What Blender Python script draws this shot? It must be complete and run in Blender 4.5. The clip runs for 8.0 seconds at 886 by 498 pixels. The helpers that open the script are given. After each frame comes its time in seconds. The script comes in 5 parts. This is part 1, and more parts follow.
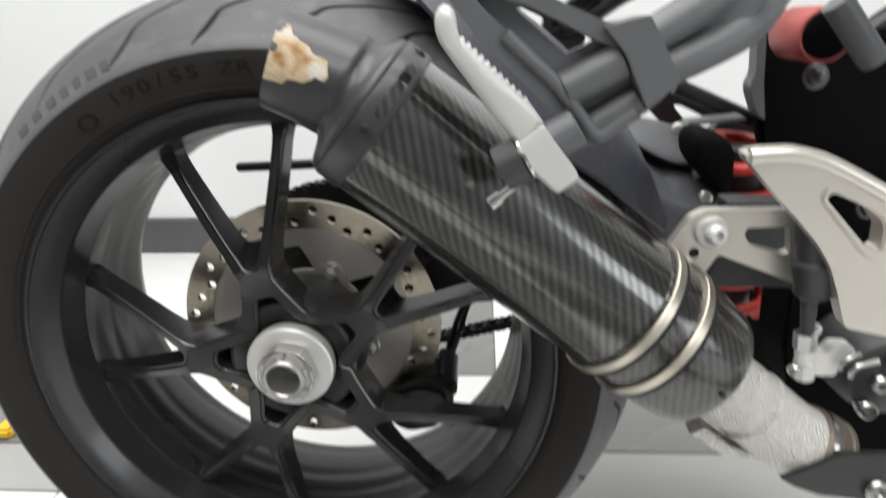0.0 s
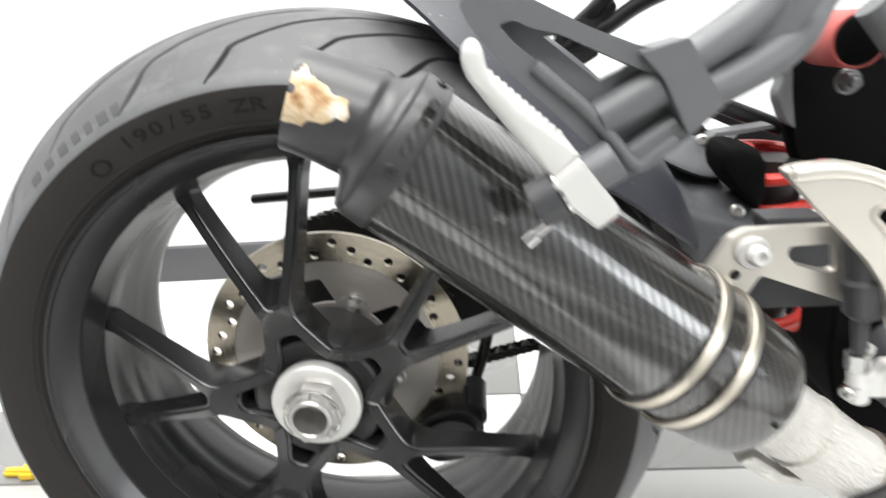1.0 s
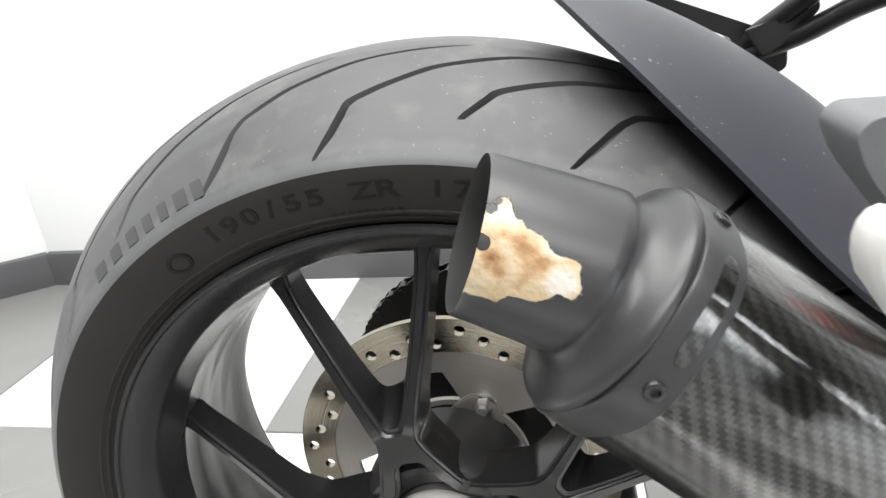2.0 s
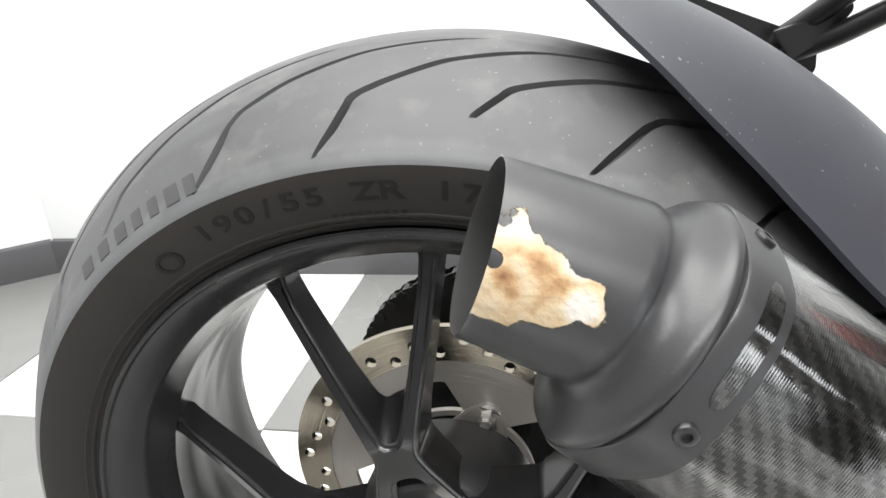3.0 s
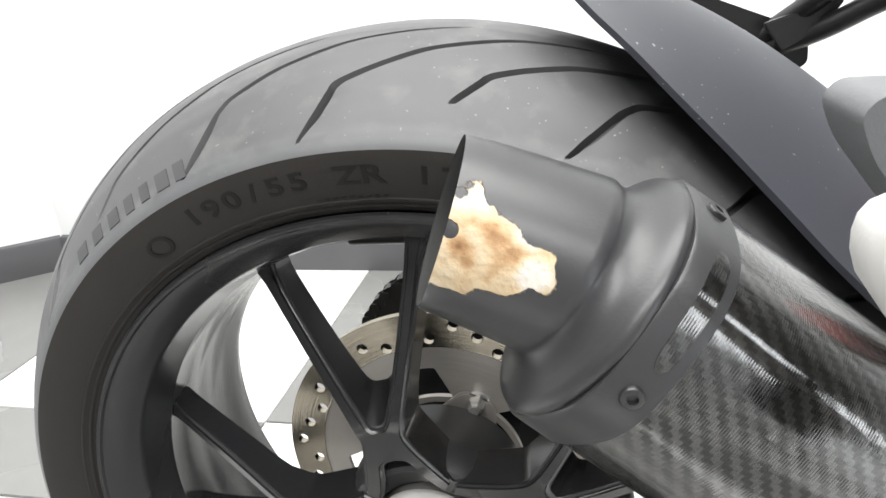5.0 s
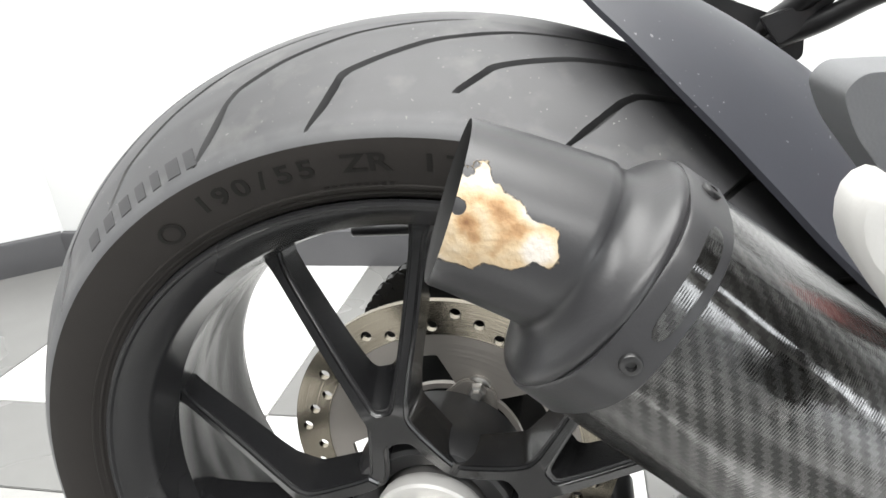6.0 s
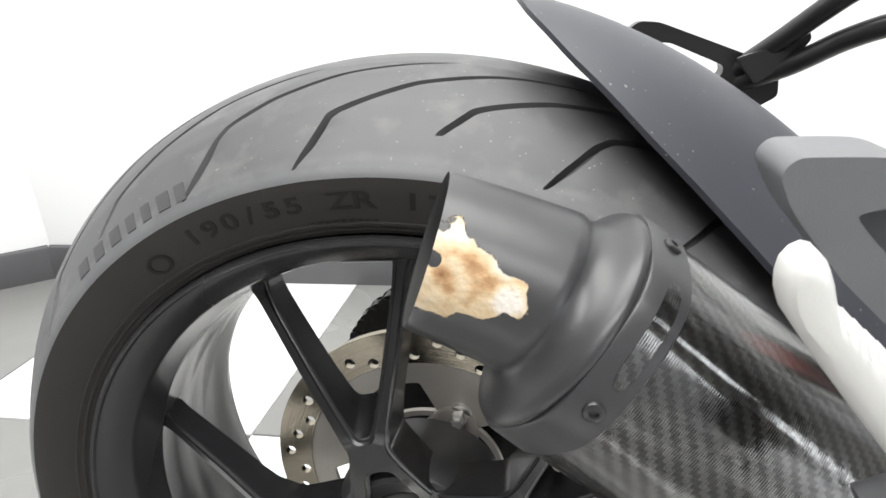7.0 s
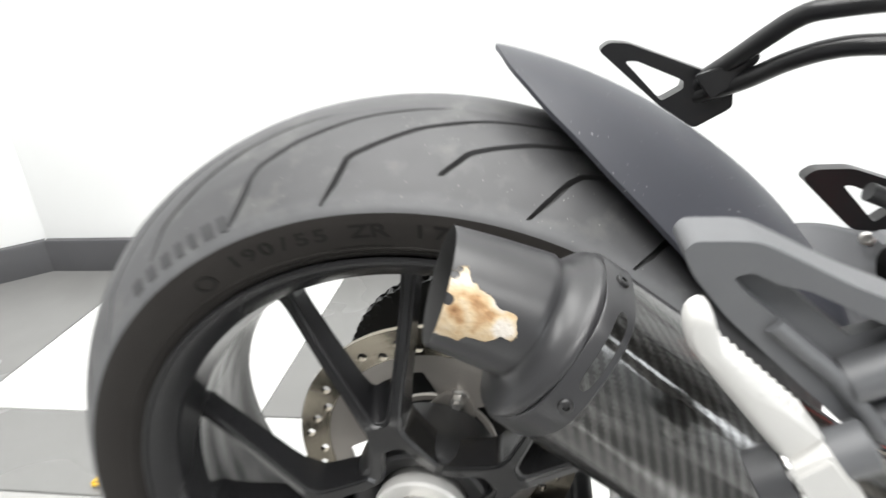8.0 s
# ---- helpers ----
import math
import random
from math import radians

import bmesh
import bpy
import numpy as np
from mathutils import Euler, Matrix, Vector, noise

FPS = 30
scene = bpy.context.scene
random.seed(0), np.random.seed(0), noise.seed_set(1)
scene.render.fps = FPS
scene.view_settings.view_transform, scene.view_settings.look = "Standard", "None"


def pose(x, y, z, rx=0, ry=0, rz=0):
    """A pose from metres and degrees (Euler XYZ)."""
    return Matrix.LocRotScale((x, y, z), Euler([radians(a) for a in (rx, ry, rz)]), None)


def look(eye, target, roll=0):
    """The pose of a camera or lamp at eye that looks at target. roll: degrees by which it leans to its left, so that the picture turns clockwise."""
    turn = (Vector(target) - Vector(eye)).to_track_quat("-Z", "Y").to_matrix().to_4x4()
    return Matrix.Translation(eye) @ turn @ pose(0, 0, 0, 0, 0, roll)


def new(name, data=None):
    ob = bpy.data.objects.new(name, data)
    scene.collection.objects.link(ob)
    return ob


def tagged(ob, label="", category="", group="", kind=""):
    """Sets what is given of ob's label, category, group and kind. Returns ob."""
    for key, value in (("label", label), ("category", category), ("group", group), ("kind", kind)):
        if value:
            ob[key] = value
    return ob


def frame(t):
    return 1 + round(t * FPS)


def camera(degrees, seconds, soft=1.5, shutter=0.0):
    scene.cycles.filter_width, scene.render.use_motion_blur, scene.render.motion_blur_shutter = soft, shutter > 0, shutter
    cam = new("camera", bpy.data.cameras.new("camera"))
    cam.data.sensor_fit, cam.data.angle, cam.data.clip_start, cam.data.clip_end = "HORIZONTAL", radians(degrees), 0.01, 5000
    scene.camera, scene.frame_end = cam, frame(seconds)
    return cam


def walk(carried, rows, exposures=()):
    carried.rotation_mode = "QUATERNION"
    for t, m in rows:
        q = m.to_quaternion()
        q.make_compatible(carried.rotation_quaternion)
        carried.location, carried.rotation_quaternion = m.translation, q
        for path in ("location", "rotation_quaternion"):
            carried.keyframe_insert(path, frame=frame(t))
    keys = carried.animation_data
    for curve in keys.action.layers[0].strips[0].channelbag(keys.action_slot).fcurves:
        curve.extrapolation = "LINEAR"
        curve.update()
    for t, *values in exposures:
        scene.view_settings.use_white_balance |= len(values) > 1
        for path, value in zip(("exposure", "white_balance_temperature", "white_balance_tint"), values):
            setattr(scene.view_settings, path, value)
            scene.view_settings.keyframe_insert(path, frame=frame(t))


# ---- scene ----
# ---- camera and walk ----
cam = camera(70.33, 8.0, soft=1.5, shutter=0.55)
ROWS = [
    (0.0, 0.1657, -0.5457, 0.6077, 3.18, -21.07, 1.47),
    (0.1, 0.1665, -0.5458, 0.6071, 2.60, -22.38, 2.13),
    (0.5, 0.1682, -0.5461, 0.6058, 2.51, -21.60, 3.51),
    (1.0, 0.1544, -0.5261, 0.6176, 3.18, -20.21, 4.34),
    (1.5, 0.0972, -0.4144, 0.6650, 7.07, -21.01, 6.28),
    (1.7, 0.0879, -0.3974, 0.6613, 8.04, -22.26, 6.34),
    (2.8, 0.0771, -0.3626, 0.6602, 9.80, -22.99, 4.29),
    (3.0, 0.0777, -0.3619, 0.6571, 10.02, -22.88, 4.39),
    (3.5, 0.0812, -0.3646, 0.6550, 10.30, -22.86, 4.42),
    (4.0, 0.0848, -0.3647, 0.6587, 10.64, -22.88, 4.48),
    (4.5, 0.0860, -0.3669, 0.6563, 10.46, -22.71, 4.63),
    (4.7, 0.0916, -0.3671, 0.6544, 10.88, -22.74, 4.63),
    (5.8, 0.0930, -0.3779, 0.6481, 10.54, -23.19, 4.61),
    (6.0, 0.0916, -0.3799, 0.6497, 10.69, -23.07, 4.62),
    (6.5, 0.0936, -0.3868, 0.6595, 10.10, -22.00, 4.11),
    (7.0, 0.0975, -0.3851, 0.6632, 10.11, -21.65, 3.44),
    (7.5, 0.1025, -0.3813, 0.6709, 9.27, -22.01, 2.92),
    (7.8, 0.1023, -0.3931, 0.6787, 8.80, -22.49, 3.37),
    (8.0, 0.0995, -0.4389, 0.7156, 8.23, -24.17, 4.26),
]
walk(cam, [(t, pose(x, y, z, 90 + pitch, roll, yaw)) for t, x, y, z, yaw, pitch, roll in ROWS],
     exposures=[(0.0, -0.42), (0.5, -0.10), (1.0, 0.30), (1.5, 0.13), (4.0, 0.31), (6.5, 0.20), (8.0, 0.08)])

# ---- light ----
world = bpy.data.worlds.new("world")
world.use_nodes = True
scene.world = world
world.node_tree.nodes["Background"].inputs[0].default_value = (0.9, 0.95, 1.0, 1)
world.node_tree.nodes["Background"].inputs[1].default_value = 0.3


def area_lamp(name, at, target, sx, sy, watts, colour=(1, 1, 1)):
    d = bpy.data.lights.new(name, "AREA")
    d.shape, d.size, d.size_y, d.energy, d.color = "RECTANGLE", sx, sy, watts, colour
    ob = new(name, d)
    ob.matrix_world = look(at, target)
    return ob


area_lamp("ceiling_light_near", (0.2, -1.6, 2.75), (0.2, -1.6, 0), 2.6, 0.7, 80, (1.0, 0.99, 0.97))
area_lamp("ceiling_light_far", (-0.1, 0.05, 2.75), (-0.1, 0.05, 0), 2.6, 1.4, 94, (1.0, 0.99, 0.97))
area_lamp("window_daylight", (6.06, -4.5, 1.5), (0, -4.5, 1.5), 3.3, 2.1, 135, (0.95, 0.98, 1.0))


# ---- materials ----
def material(name, colour, rough=0.5, metal=0.0, grain=0.0, grain_scale=60.0, bump=0.0, bump_scale=200.0, coat=0.0, tint=None):
    """Principled surface with two scales of variation and a fine relief."""
    m = bpy.data.materials.new(name)
    m.use_nodes = True
    nt = m.node_tree
    bsdf = nt.nodes["Principled BSDF"]
    bsdf.inputs["Roughness"].default_value = rough
    bsdf.inputs["Metallic"].default_value = metal
    bsdf.inputs["Coat Weight"].default_value = coat
    bsdf.inputs["Coat Roughness"].default_value = 0.12
    tc = nt.nodes.new("ShaderNodeTexCoord")
    c = (*colour, 1)
    if grain > 0:
        n1 = nt.nodes.new("ShaderNodeTexNoise")
        n1.inputs["Scale"].default_value, n1.inputs["Detail"].default_value = grain_scale, 6
        n2 = nt.nodes.new("ShaderNodeTexNoise")
        n2.inputs["Scale"].default_value, n2.inputs["Detail"].default_value = grain_scale * 0.13, 3
        mix = nt.nodes.new("ShaderNodeMath")
        mix.operation = "MULTIPLY"
        ramp = nt.nodes.new("ShaderNodeMix")
        ramp.data_type = "RGBA"
        lo = tuple(v * (1 - grain) for v in colour) if tint is None else tint
        ramp.inputs["A"].default_value = (*lo, 1)
        ramp.inputs["B"].default_value = (*(min(1, v * (1 + grain)) for v in colour), 1)
        nt.links.new(tc.outputs["Object"], n1.inputs["Vector"])
        nt.links.new(tc.outputs["Object"], n2.inputs["Vector"])
        add = nt.nodes.new("ShaderNodeMath")
        add.operation = "ADD"
        nt.links.new(n1.outputs["Fac"], add.inputs[0])
        nt.links.new(n2.outputs["Fac"], add.inputs[1])
        mix.inputs[1].default_value = 0.5
        nt.links.new(add.outputs[0], mix.inputs[0])
        nt.links.new(mix.outputs[0], ramp.inputs["Factor"])
        nt.links.new(ramp.outputs["Result"], bsdf.inputs["Base Color"])
        rr = nt.nodes.new("ShaderNodeMapRange")
        rr.inputs["To Min"].default_value, rr.inputs["To Max"].default_value = max(0.02, rough - 0.12), min(1, rough + 0.12)
        nt.links.new(n2.outputs["Fac"], rr.inputs["Value"])
        nt.links.new(rr.outputs["Result"], bsdf.inputs["Roughness"])
    else:
        bsdf.inputs["Base Color"].default_value = c
    if bump > 0:
        n3 = nt.nodes.new("ShaderNodeTexNoise")
        n3.inputs["Scale"].default_value, n3.inputs["Detail"].default_value = bump_scale, 4
        nt.links.new(tc.outputs["Object"], n3.inputs["Vector"])
        b = nt.nodes.new("ShaderNodeBump")
        b.inputs["Strength"].default_value, b.inputs["Distance"].default_value = bump, 0.001
        nt.links.new(n3.outputs["Fac"], b.inputs["Height"])
        nt.links.new(b.outputs["Normal"], bsdf.inputs["Normal"])
    return m


# grooves hold less dust, and their shade is put into this darker colour too
GROOVE_DARK = material("groove_rubber", (0.040, 0.040, 0.041), 0.6, grain=0.2, grain_scale=45)
BAR_RUBBER = material("bar_rubber", (0.036, 0.036, 0.038), 0.55, grain=0.25, grain_scale=80)
RUBBER = material("tread_rubber", (0.070, 0.070, 0.073), 0.46, grain=0.22, grain_scale=45, bump=0.04, bump_scale=900)
RUBBER.node_tree.nodes["Principled BSDF"].inputs["Specular IOR Level"].default_value = 0.34
SIDEWALL = material("sidewall_rubber", (0.027, 0.0245, 0.0228), 0.62, grain=0.2, grain_scale=30, bump=0.1, bump_scale=700)
SIDEWALL.node_tree.nodes["Principled BSDF"].inputs["Specular IOR Level"].default_value = 0.15
SIDEWALL_RAISED = material("raised_rubber", (0.0145, 0.0133, 0.0126), 0.6, grain=0.2, grain_scale=60)
SIDEWALL_RAISED.node_tree.nodes["Principled BSDF"].inputs["Specular IOR Level"].default_value = 0.12
BLACK_PAINT = material("black_wheel_paint", (0.014, 0.014, 0.015), 0.32, grain=0.3, grain_scale=25, bump=0.06, bump_scale=800)
WHEEL_PAINT = material("satin_wheel_paint", (0.014, 0.014, 0.015), 0.26, grain=0.3, grain_scale=25, bump=0.03, bump_scale=500)
WHEEL_PAINT.node_tree.nodes["Principled BSDF"].inputs["Specular IOR Level"].default_value = 0.5
RIM_PAINT = material("gloss_rim_paint", (0.019, 0.019, 0.020), 0.27, grain=0.3, grain_scale=25, bump=0.012, bump_scale=400)
for paint, coat in ((WHEEL_PAINT, 0.45), (RIM_PAINT, 0.10)):
    paint.node_tree.nodes["Principled BSDF"].inputs["Coat Weight"].default_value = coat
    paint.node_tree.nodes["Principled BSDF"].inputs["Coat Roughness"].default_value = 0.10
DRUM_PAINT = material("drum_paint", (0.036, 0.036, 0.037), 0.34, grain=0.25, grain_scale=30, bump=0.05, bump_scale=700)
BLACK_STEEL = material("oiled_black_steel", (0.010, 0.010, 0.010), 0.42, grain=0.4, grain_scale=90)
HUB_METAL = material("hub_metal", (0.30, 0.295, 0.285), 0.34, 0.75, grain=0.2, grain_scale=60)
SCREW_BLACK = material("worn_black_screw", (0.045, 0.045, 0.046), 0.32, 0.6, grain=0.5, grain_scale=300)
RUSTY_STEEL = material("rusty_steel", (0.17, 0.145, 0.12), 0.48, 0.7, grain=0.4, grain_scale=120, bump=0.3, bump_scale=500)
MATT_BLACK = material("matt_black", (0.008, 0.008, 0.008), 0.8, grain=0.3, grain_scale=80)
ALU = material("bare_aluminium", (0.72, 0.71, 0.69), 0.45, 0.45, grain=0.14, grain_scale=60, bump=0.08, bump_scale=600)
PALE_ALU = material("cast_aluminium", (0.68, 0.645, 0.585), 0.34, 0.75, grain=0.10, grain_scale=35, bump=0.10, bump_scale=900)
PEG_ALU = material("peg_aluminium", (0.58, 0.575, 0.56), 0.48, 0.15, grain=0.06, grain_scale=35, bump=0.10, bump_scale=900)
NUT_STEEL = material("nut_steel", (0.56, 0.55, 0.53), 0.30, 0.85, grain=0.15, grain_scale=80)
STEEL = material("bright_steel", (0.55, 0.55, 0.54), 0.24, 1.0, grain=0.15, grain_scale=80)
DARK_STEEL = material("dark_steel", (0.16, 0.16, 0.16), 0.35, 0.9, grain=0.2, grain_scale=90)
CLAMP_STEEL = material("clamp_steel", (0.53, 0.49, 0.42), 0.34, 1.0, grain=0.12, grain_scale=50)
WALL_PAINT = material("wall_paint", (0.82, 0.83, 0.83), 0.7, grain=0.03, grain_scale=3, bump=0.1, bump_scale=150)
# unseen walls: a grey chosen to dim bounce light and reflections
DIM_WALL = material("dimmed_far_wall", (0.55, 0.55, 0.55), 0.7, grain=0.05, grain_scale=3, bump=0.1, bump_scale=150)
TILE_GREY = material("grey_tile", (0.20, 0.20, 0.195), 0.26, grain=0.10, grain_scale=14, bump=0.03, bump_scale=60)
TILE_WHITE = material("white_tile", (0.74, 0.74, 0.73), 0.28, grain=0.04, grain_scale=14, bump=0.03, bump_scale=60)
STRIP_GREY = material("pale_strip_tile", (0.35, 0.35, 0.34), 0.3, grain=0.05, grain_scale=14, bump=0.03, bump_scale=60)
GROUT = material("grout", (0.22, 0.22, 0.21), 0.9, grain=0.2, grain_scale=120)
SKIRTING = material("skirting_grey", (0.085, 0.085, 0.09), 0.32, grain=0.2, grain_scale=14)
GREY_PLASTIC = material("grey_cast", (0.112, 0.115, 0.121), 0.42, grain=0.12, grain_scale=40, bump=0.12, bump_scale=1600)
DARK_PLASTIC = material("dark_plastic", (0.040, 0.041, 0.044), 0.45, grain=0.15, grain_scale=40, bump=0.12, bump_scale=1500)
HUGGER = material("hugger_paint", (0.034, 0.0355, 0.044), 0.40, grain=0.14, grain_scale=30, bump=0.03, bump_scale=900)
MOUNT_PLASTIC = material("mount_plastic", (0.072, 0.074, 0.079), 0.42, grain=0.12, grain_scale=40, bump=0.05, bump_scale=900)
RED = material("red_coating", (0.52, 0.030, 0.020), 0.35, grain=0.12, grain_scale=40)
RED_ALU = material("red_anodised", (0.42, 0.095, 0.085), 0.40, 0.4, grain=0.12, grain_scale=40)
# near black with hardly any sheen: deep shade between parts put into the colour
SHADE_BLACK = material("shade_black", (0.004, 0.004, 0.004), 0.8, grain=0.4, grain_scale=60, bump=0.3, bump_scale=300)
SHADE_BLACK.node_tree.nodes["Principled BSDF"].inputs["Specular IOR Level"].default_value = 0.05
WRAP = material("heat_wrap", (0.72, 0.70, 0.66), 0.42, 0.5, grain=0.3, grain_scale=120, bump=0.8, bump_scale=800)
dimples = WRAP.node_tree.nodes.new("ShaderNodeTexVoronoi")
dimples.inputs["Scale"].default_value, dimples.inputs["Randomness"].default_value = 520, 0.8
coords = WRAP.node_tree.nodes.new("ShaderNodeTexCoord")
squeeze = WRAP.node_tree.nodes.new("ShaderNodeMapping")
squeeze.inputs["Rotation"].default_value = (0, radians(40), 0)
squeeze.inputs["Scale"].default_value = (1.0, 1.0, 0.6)
WRAP.node_tree.links.new(coords.outputs["Object"], squeeze.inputs["Vector"])
WRAP.node_tree.links.new(squeeze.outputs["Vector"], dimples.inputs["Vector"])
for node in WRAP.node_tree.nodes:
    if node.type == "BUMP":
        node.inputs["Strength"].default_value, node.inputs["Distance"].default_value = 1.0, 0.0017
        WRAP.node_tree.links.new(dimples.outputs["Distance"], node.inputs["Height"])
YELLOW = material("yellow_plastic", (0.75, 0.48, 0.03), 0.5, grain=0.1, grain_scale=40)


def dust(m, pale, low, high, scale, fine):
    """Settled dust: soft pale patches and small specks over a material's own colour."""
    nt = m.node_tree
    bsdf = nt.nodes["Principled BSDF"]
    base = bsdf.inputs["Base Color"].links[0].from_socket
    tc = nt.nodes.new("ShaderNodeTexCoord")
    total = None
    for sc, lo, hi, top in ((scale, low, high, 0.38), (fine, 0.82, 0.85, 0.8)):
        n = nt.nodes.new("ShaderNodeTexNoise")
        n.inputs["Scale"].default_value, n.inputs["Detail"].default_value = sc, 5 if sc == scale else 0
        nt.links.new(tc.outputs["Object"], n.inputs["Vector"])
        r = nt.nodes.new("ShaderNodeMapRange")
        r.inputs["From Min"].default_value, r.inputs["From Max"].default_value, r.inputs["To Max"].default_value = lo, hi, top
        nt.links.new(n.outputs["Fac"], r.inputs["Value"])
        if total is None:
            total = r.outputs["Result"]
        else:
            mx = nt.nodes.new("ShaderNodeMath")
            mx.operation = "MAXIMUM"
            nt.links.new(total, mx.inputs[0])
            nt.links.new(r.outputs["Result"], mx.inputs[1])
            total = mx.outputs[0]
    mix = nt.nodes.new("ShaderNodeMix")
    mix.data_type = "RGBA"
    nt.links.new(total, mix.inputs["Factor"])
    nt.links.new(base, mix.inputs["A"])
    mix.inputs["B"].default_value = (*pale, 1)
    nt.links.new(mix.outputs["Result"], bsdf.inputs["Base Color"])


dust(RUBBER, (0.21, 0.21, 0.20), 0.55, 0.80, 38, 520)
dust(HUGGER, (0.20, 0.20, 0.21), 0.72, 0.95, 30, 420)


def scuffed_edge(m, pale, r_in, r_out):
    """A pale, unworn and patchy band round the tyre between two radii."""
    nt = m.node_tree
    bsdf = nt.nodes["Principled BSDF"]
    base = bsdf.inputs["Base Color"].links[0].from_socket
    tc = nt.nodes.new("ShaderNodeTexCoord")
    flat = nt.nodes.new("ShaderNodeVectorMath")
    flat.operation = "MULTIPLY_ADD"
    flat.inputs[1].default_value, flat.inputs[2].default_value = (1, 0, 1), (0, 0, -0.32)
    nt.links.new(tc.outputs["Object"], flat.inputs[0])
    far = nt.nodes.new("ShaderNodeVectorMath")
    far.operation = "LENGTH"
    nt.links.new(flat.outputs["Vector"], far.inputs[0])
    no = nt.nodes.new("ShaderNodeTexNoise")
    no.inputs["Scale"].default_value, no.inputs["Detail"].default_value = 60, 5
    nt.links.new(tc.outputs["Object"], no.inputs["Vector"])
    wave = nt.nodes.new("ShaderNodeMath")
    wave.operation = "MULTIPLY_ADD"
    wave.inputs[1].default_value = 0.008
    nt.links.new(no.outputs["Fac"], wave.inputs[0])
    nt.links.new(far.outputs["Value"], wave.inputs[2])
    mask = nt.nodes.new("ShaderNodeMapRange")
    mask.interpolation_type = "SMOOTHSTEP"
    mask.inputs["From Min"].default_value, mask.inputs["From Max"].default_value = r_out + 0.004, r_in + 0.004
    mask.inputs["To Max"].default_value = 0.6
    nt.links.new(wave.outputs[0], mask.inputs["Value"])
    mix = nt.nodes.new("ShaderNodeMix")
    mix.data_type = "RGBA"
    nt.links.new(mask.outputs["Result"], mix.inputs["Factor"])
    nt.links.new(base, mix.inputs["A"])
    mix.inputs["B"].default_value = (*pale, 1)
    nt.links.new(mix.outputs["Result"], bsdf.inputs["Base Color"])


scuffed_edge(RUBBER, (0.135, 0.137, 0.142), 0.2665, 0.2765)


def turned_steel(name, colour, rough, rings):
    """Steel with fine grooves round the wheel's axis."""
    m = material(name, colour, rough, 1.0, grain=0.16, grain_scale=30)
    nt = m.node_tree
    bsdf = nt.nodes["Principled BSDF"]
    tc = nt.nodes.new("ShaderNodeTexCoord")
    mp = nt.nodes.new("ShaderNodeMapping")
    mp.inputs["Location"].default_value = (0, 0, -0.32)
    mul = nt.nodes.new("ShaderNodeVectorMath")
    mul.operation = "MULTIPLY"
    mul.inputs[1].default_value = (1, 0, 1)
    ln = nt.nodes.new("ShaderNodeVectorMath")
    ln.operation = "LENGTH"
    nt.links.new(tc.outputs["Object"], mp.inputs["Vector"])
    nt.links.new(mp.outputs["Vector"], mul.inputs[0])
    nt.links.new(mul.outputs["Vector"], ln.inputs[0])
    no = nt.nodes.new("ShaderNodeTexNoise")
    no.noise_dimensions = "1D"
    no.inputs["Scale"].default_value, no.inputs["Detail"].default_value = rings, 5
    nt.links.new(ln.outputs["Value"], no.inputs["W"])
    b = nt.nodes.new("ShaderNodeBump")
    b.inputs["Strength"].default_value, b.inputs["Distance"].default_value = 0.5, 0.0004
    nt.links.new(no.outputs["Fac"], b.inputs["Height"])
    nt.links.new(b.outputs["Normal"], bsdf.inputs["Normal"])
    return m


DISC_STEEL = turned_steel("disc_steel", (0.36, 0.325, 0.265), 0.25, 900)
CARRIER_STEEL = turned_steel("carrier_steel", (0.40, 0.375, 0.345), 0.45, 300)
CARRIER_STEEL.node_tree.nodes["Principled BSDF"].inputs["Metallic"].default_value = 0.55


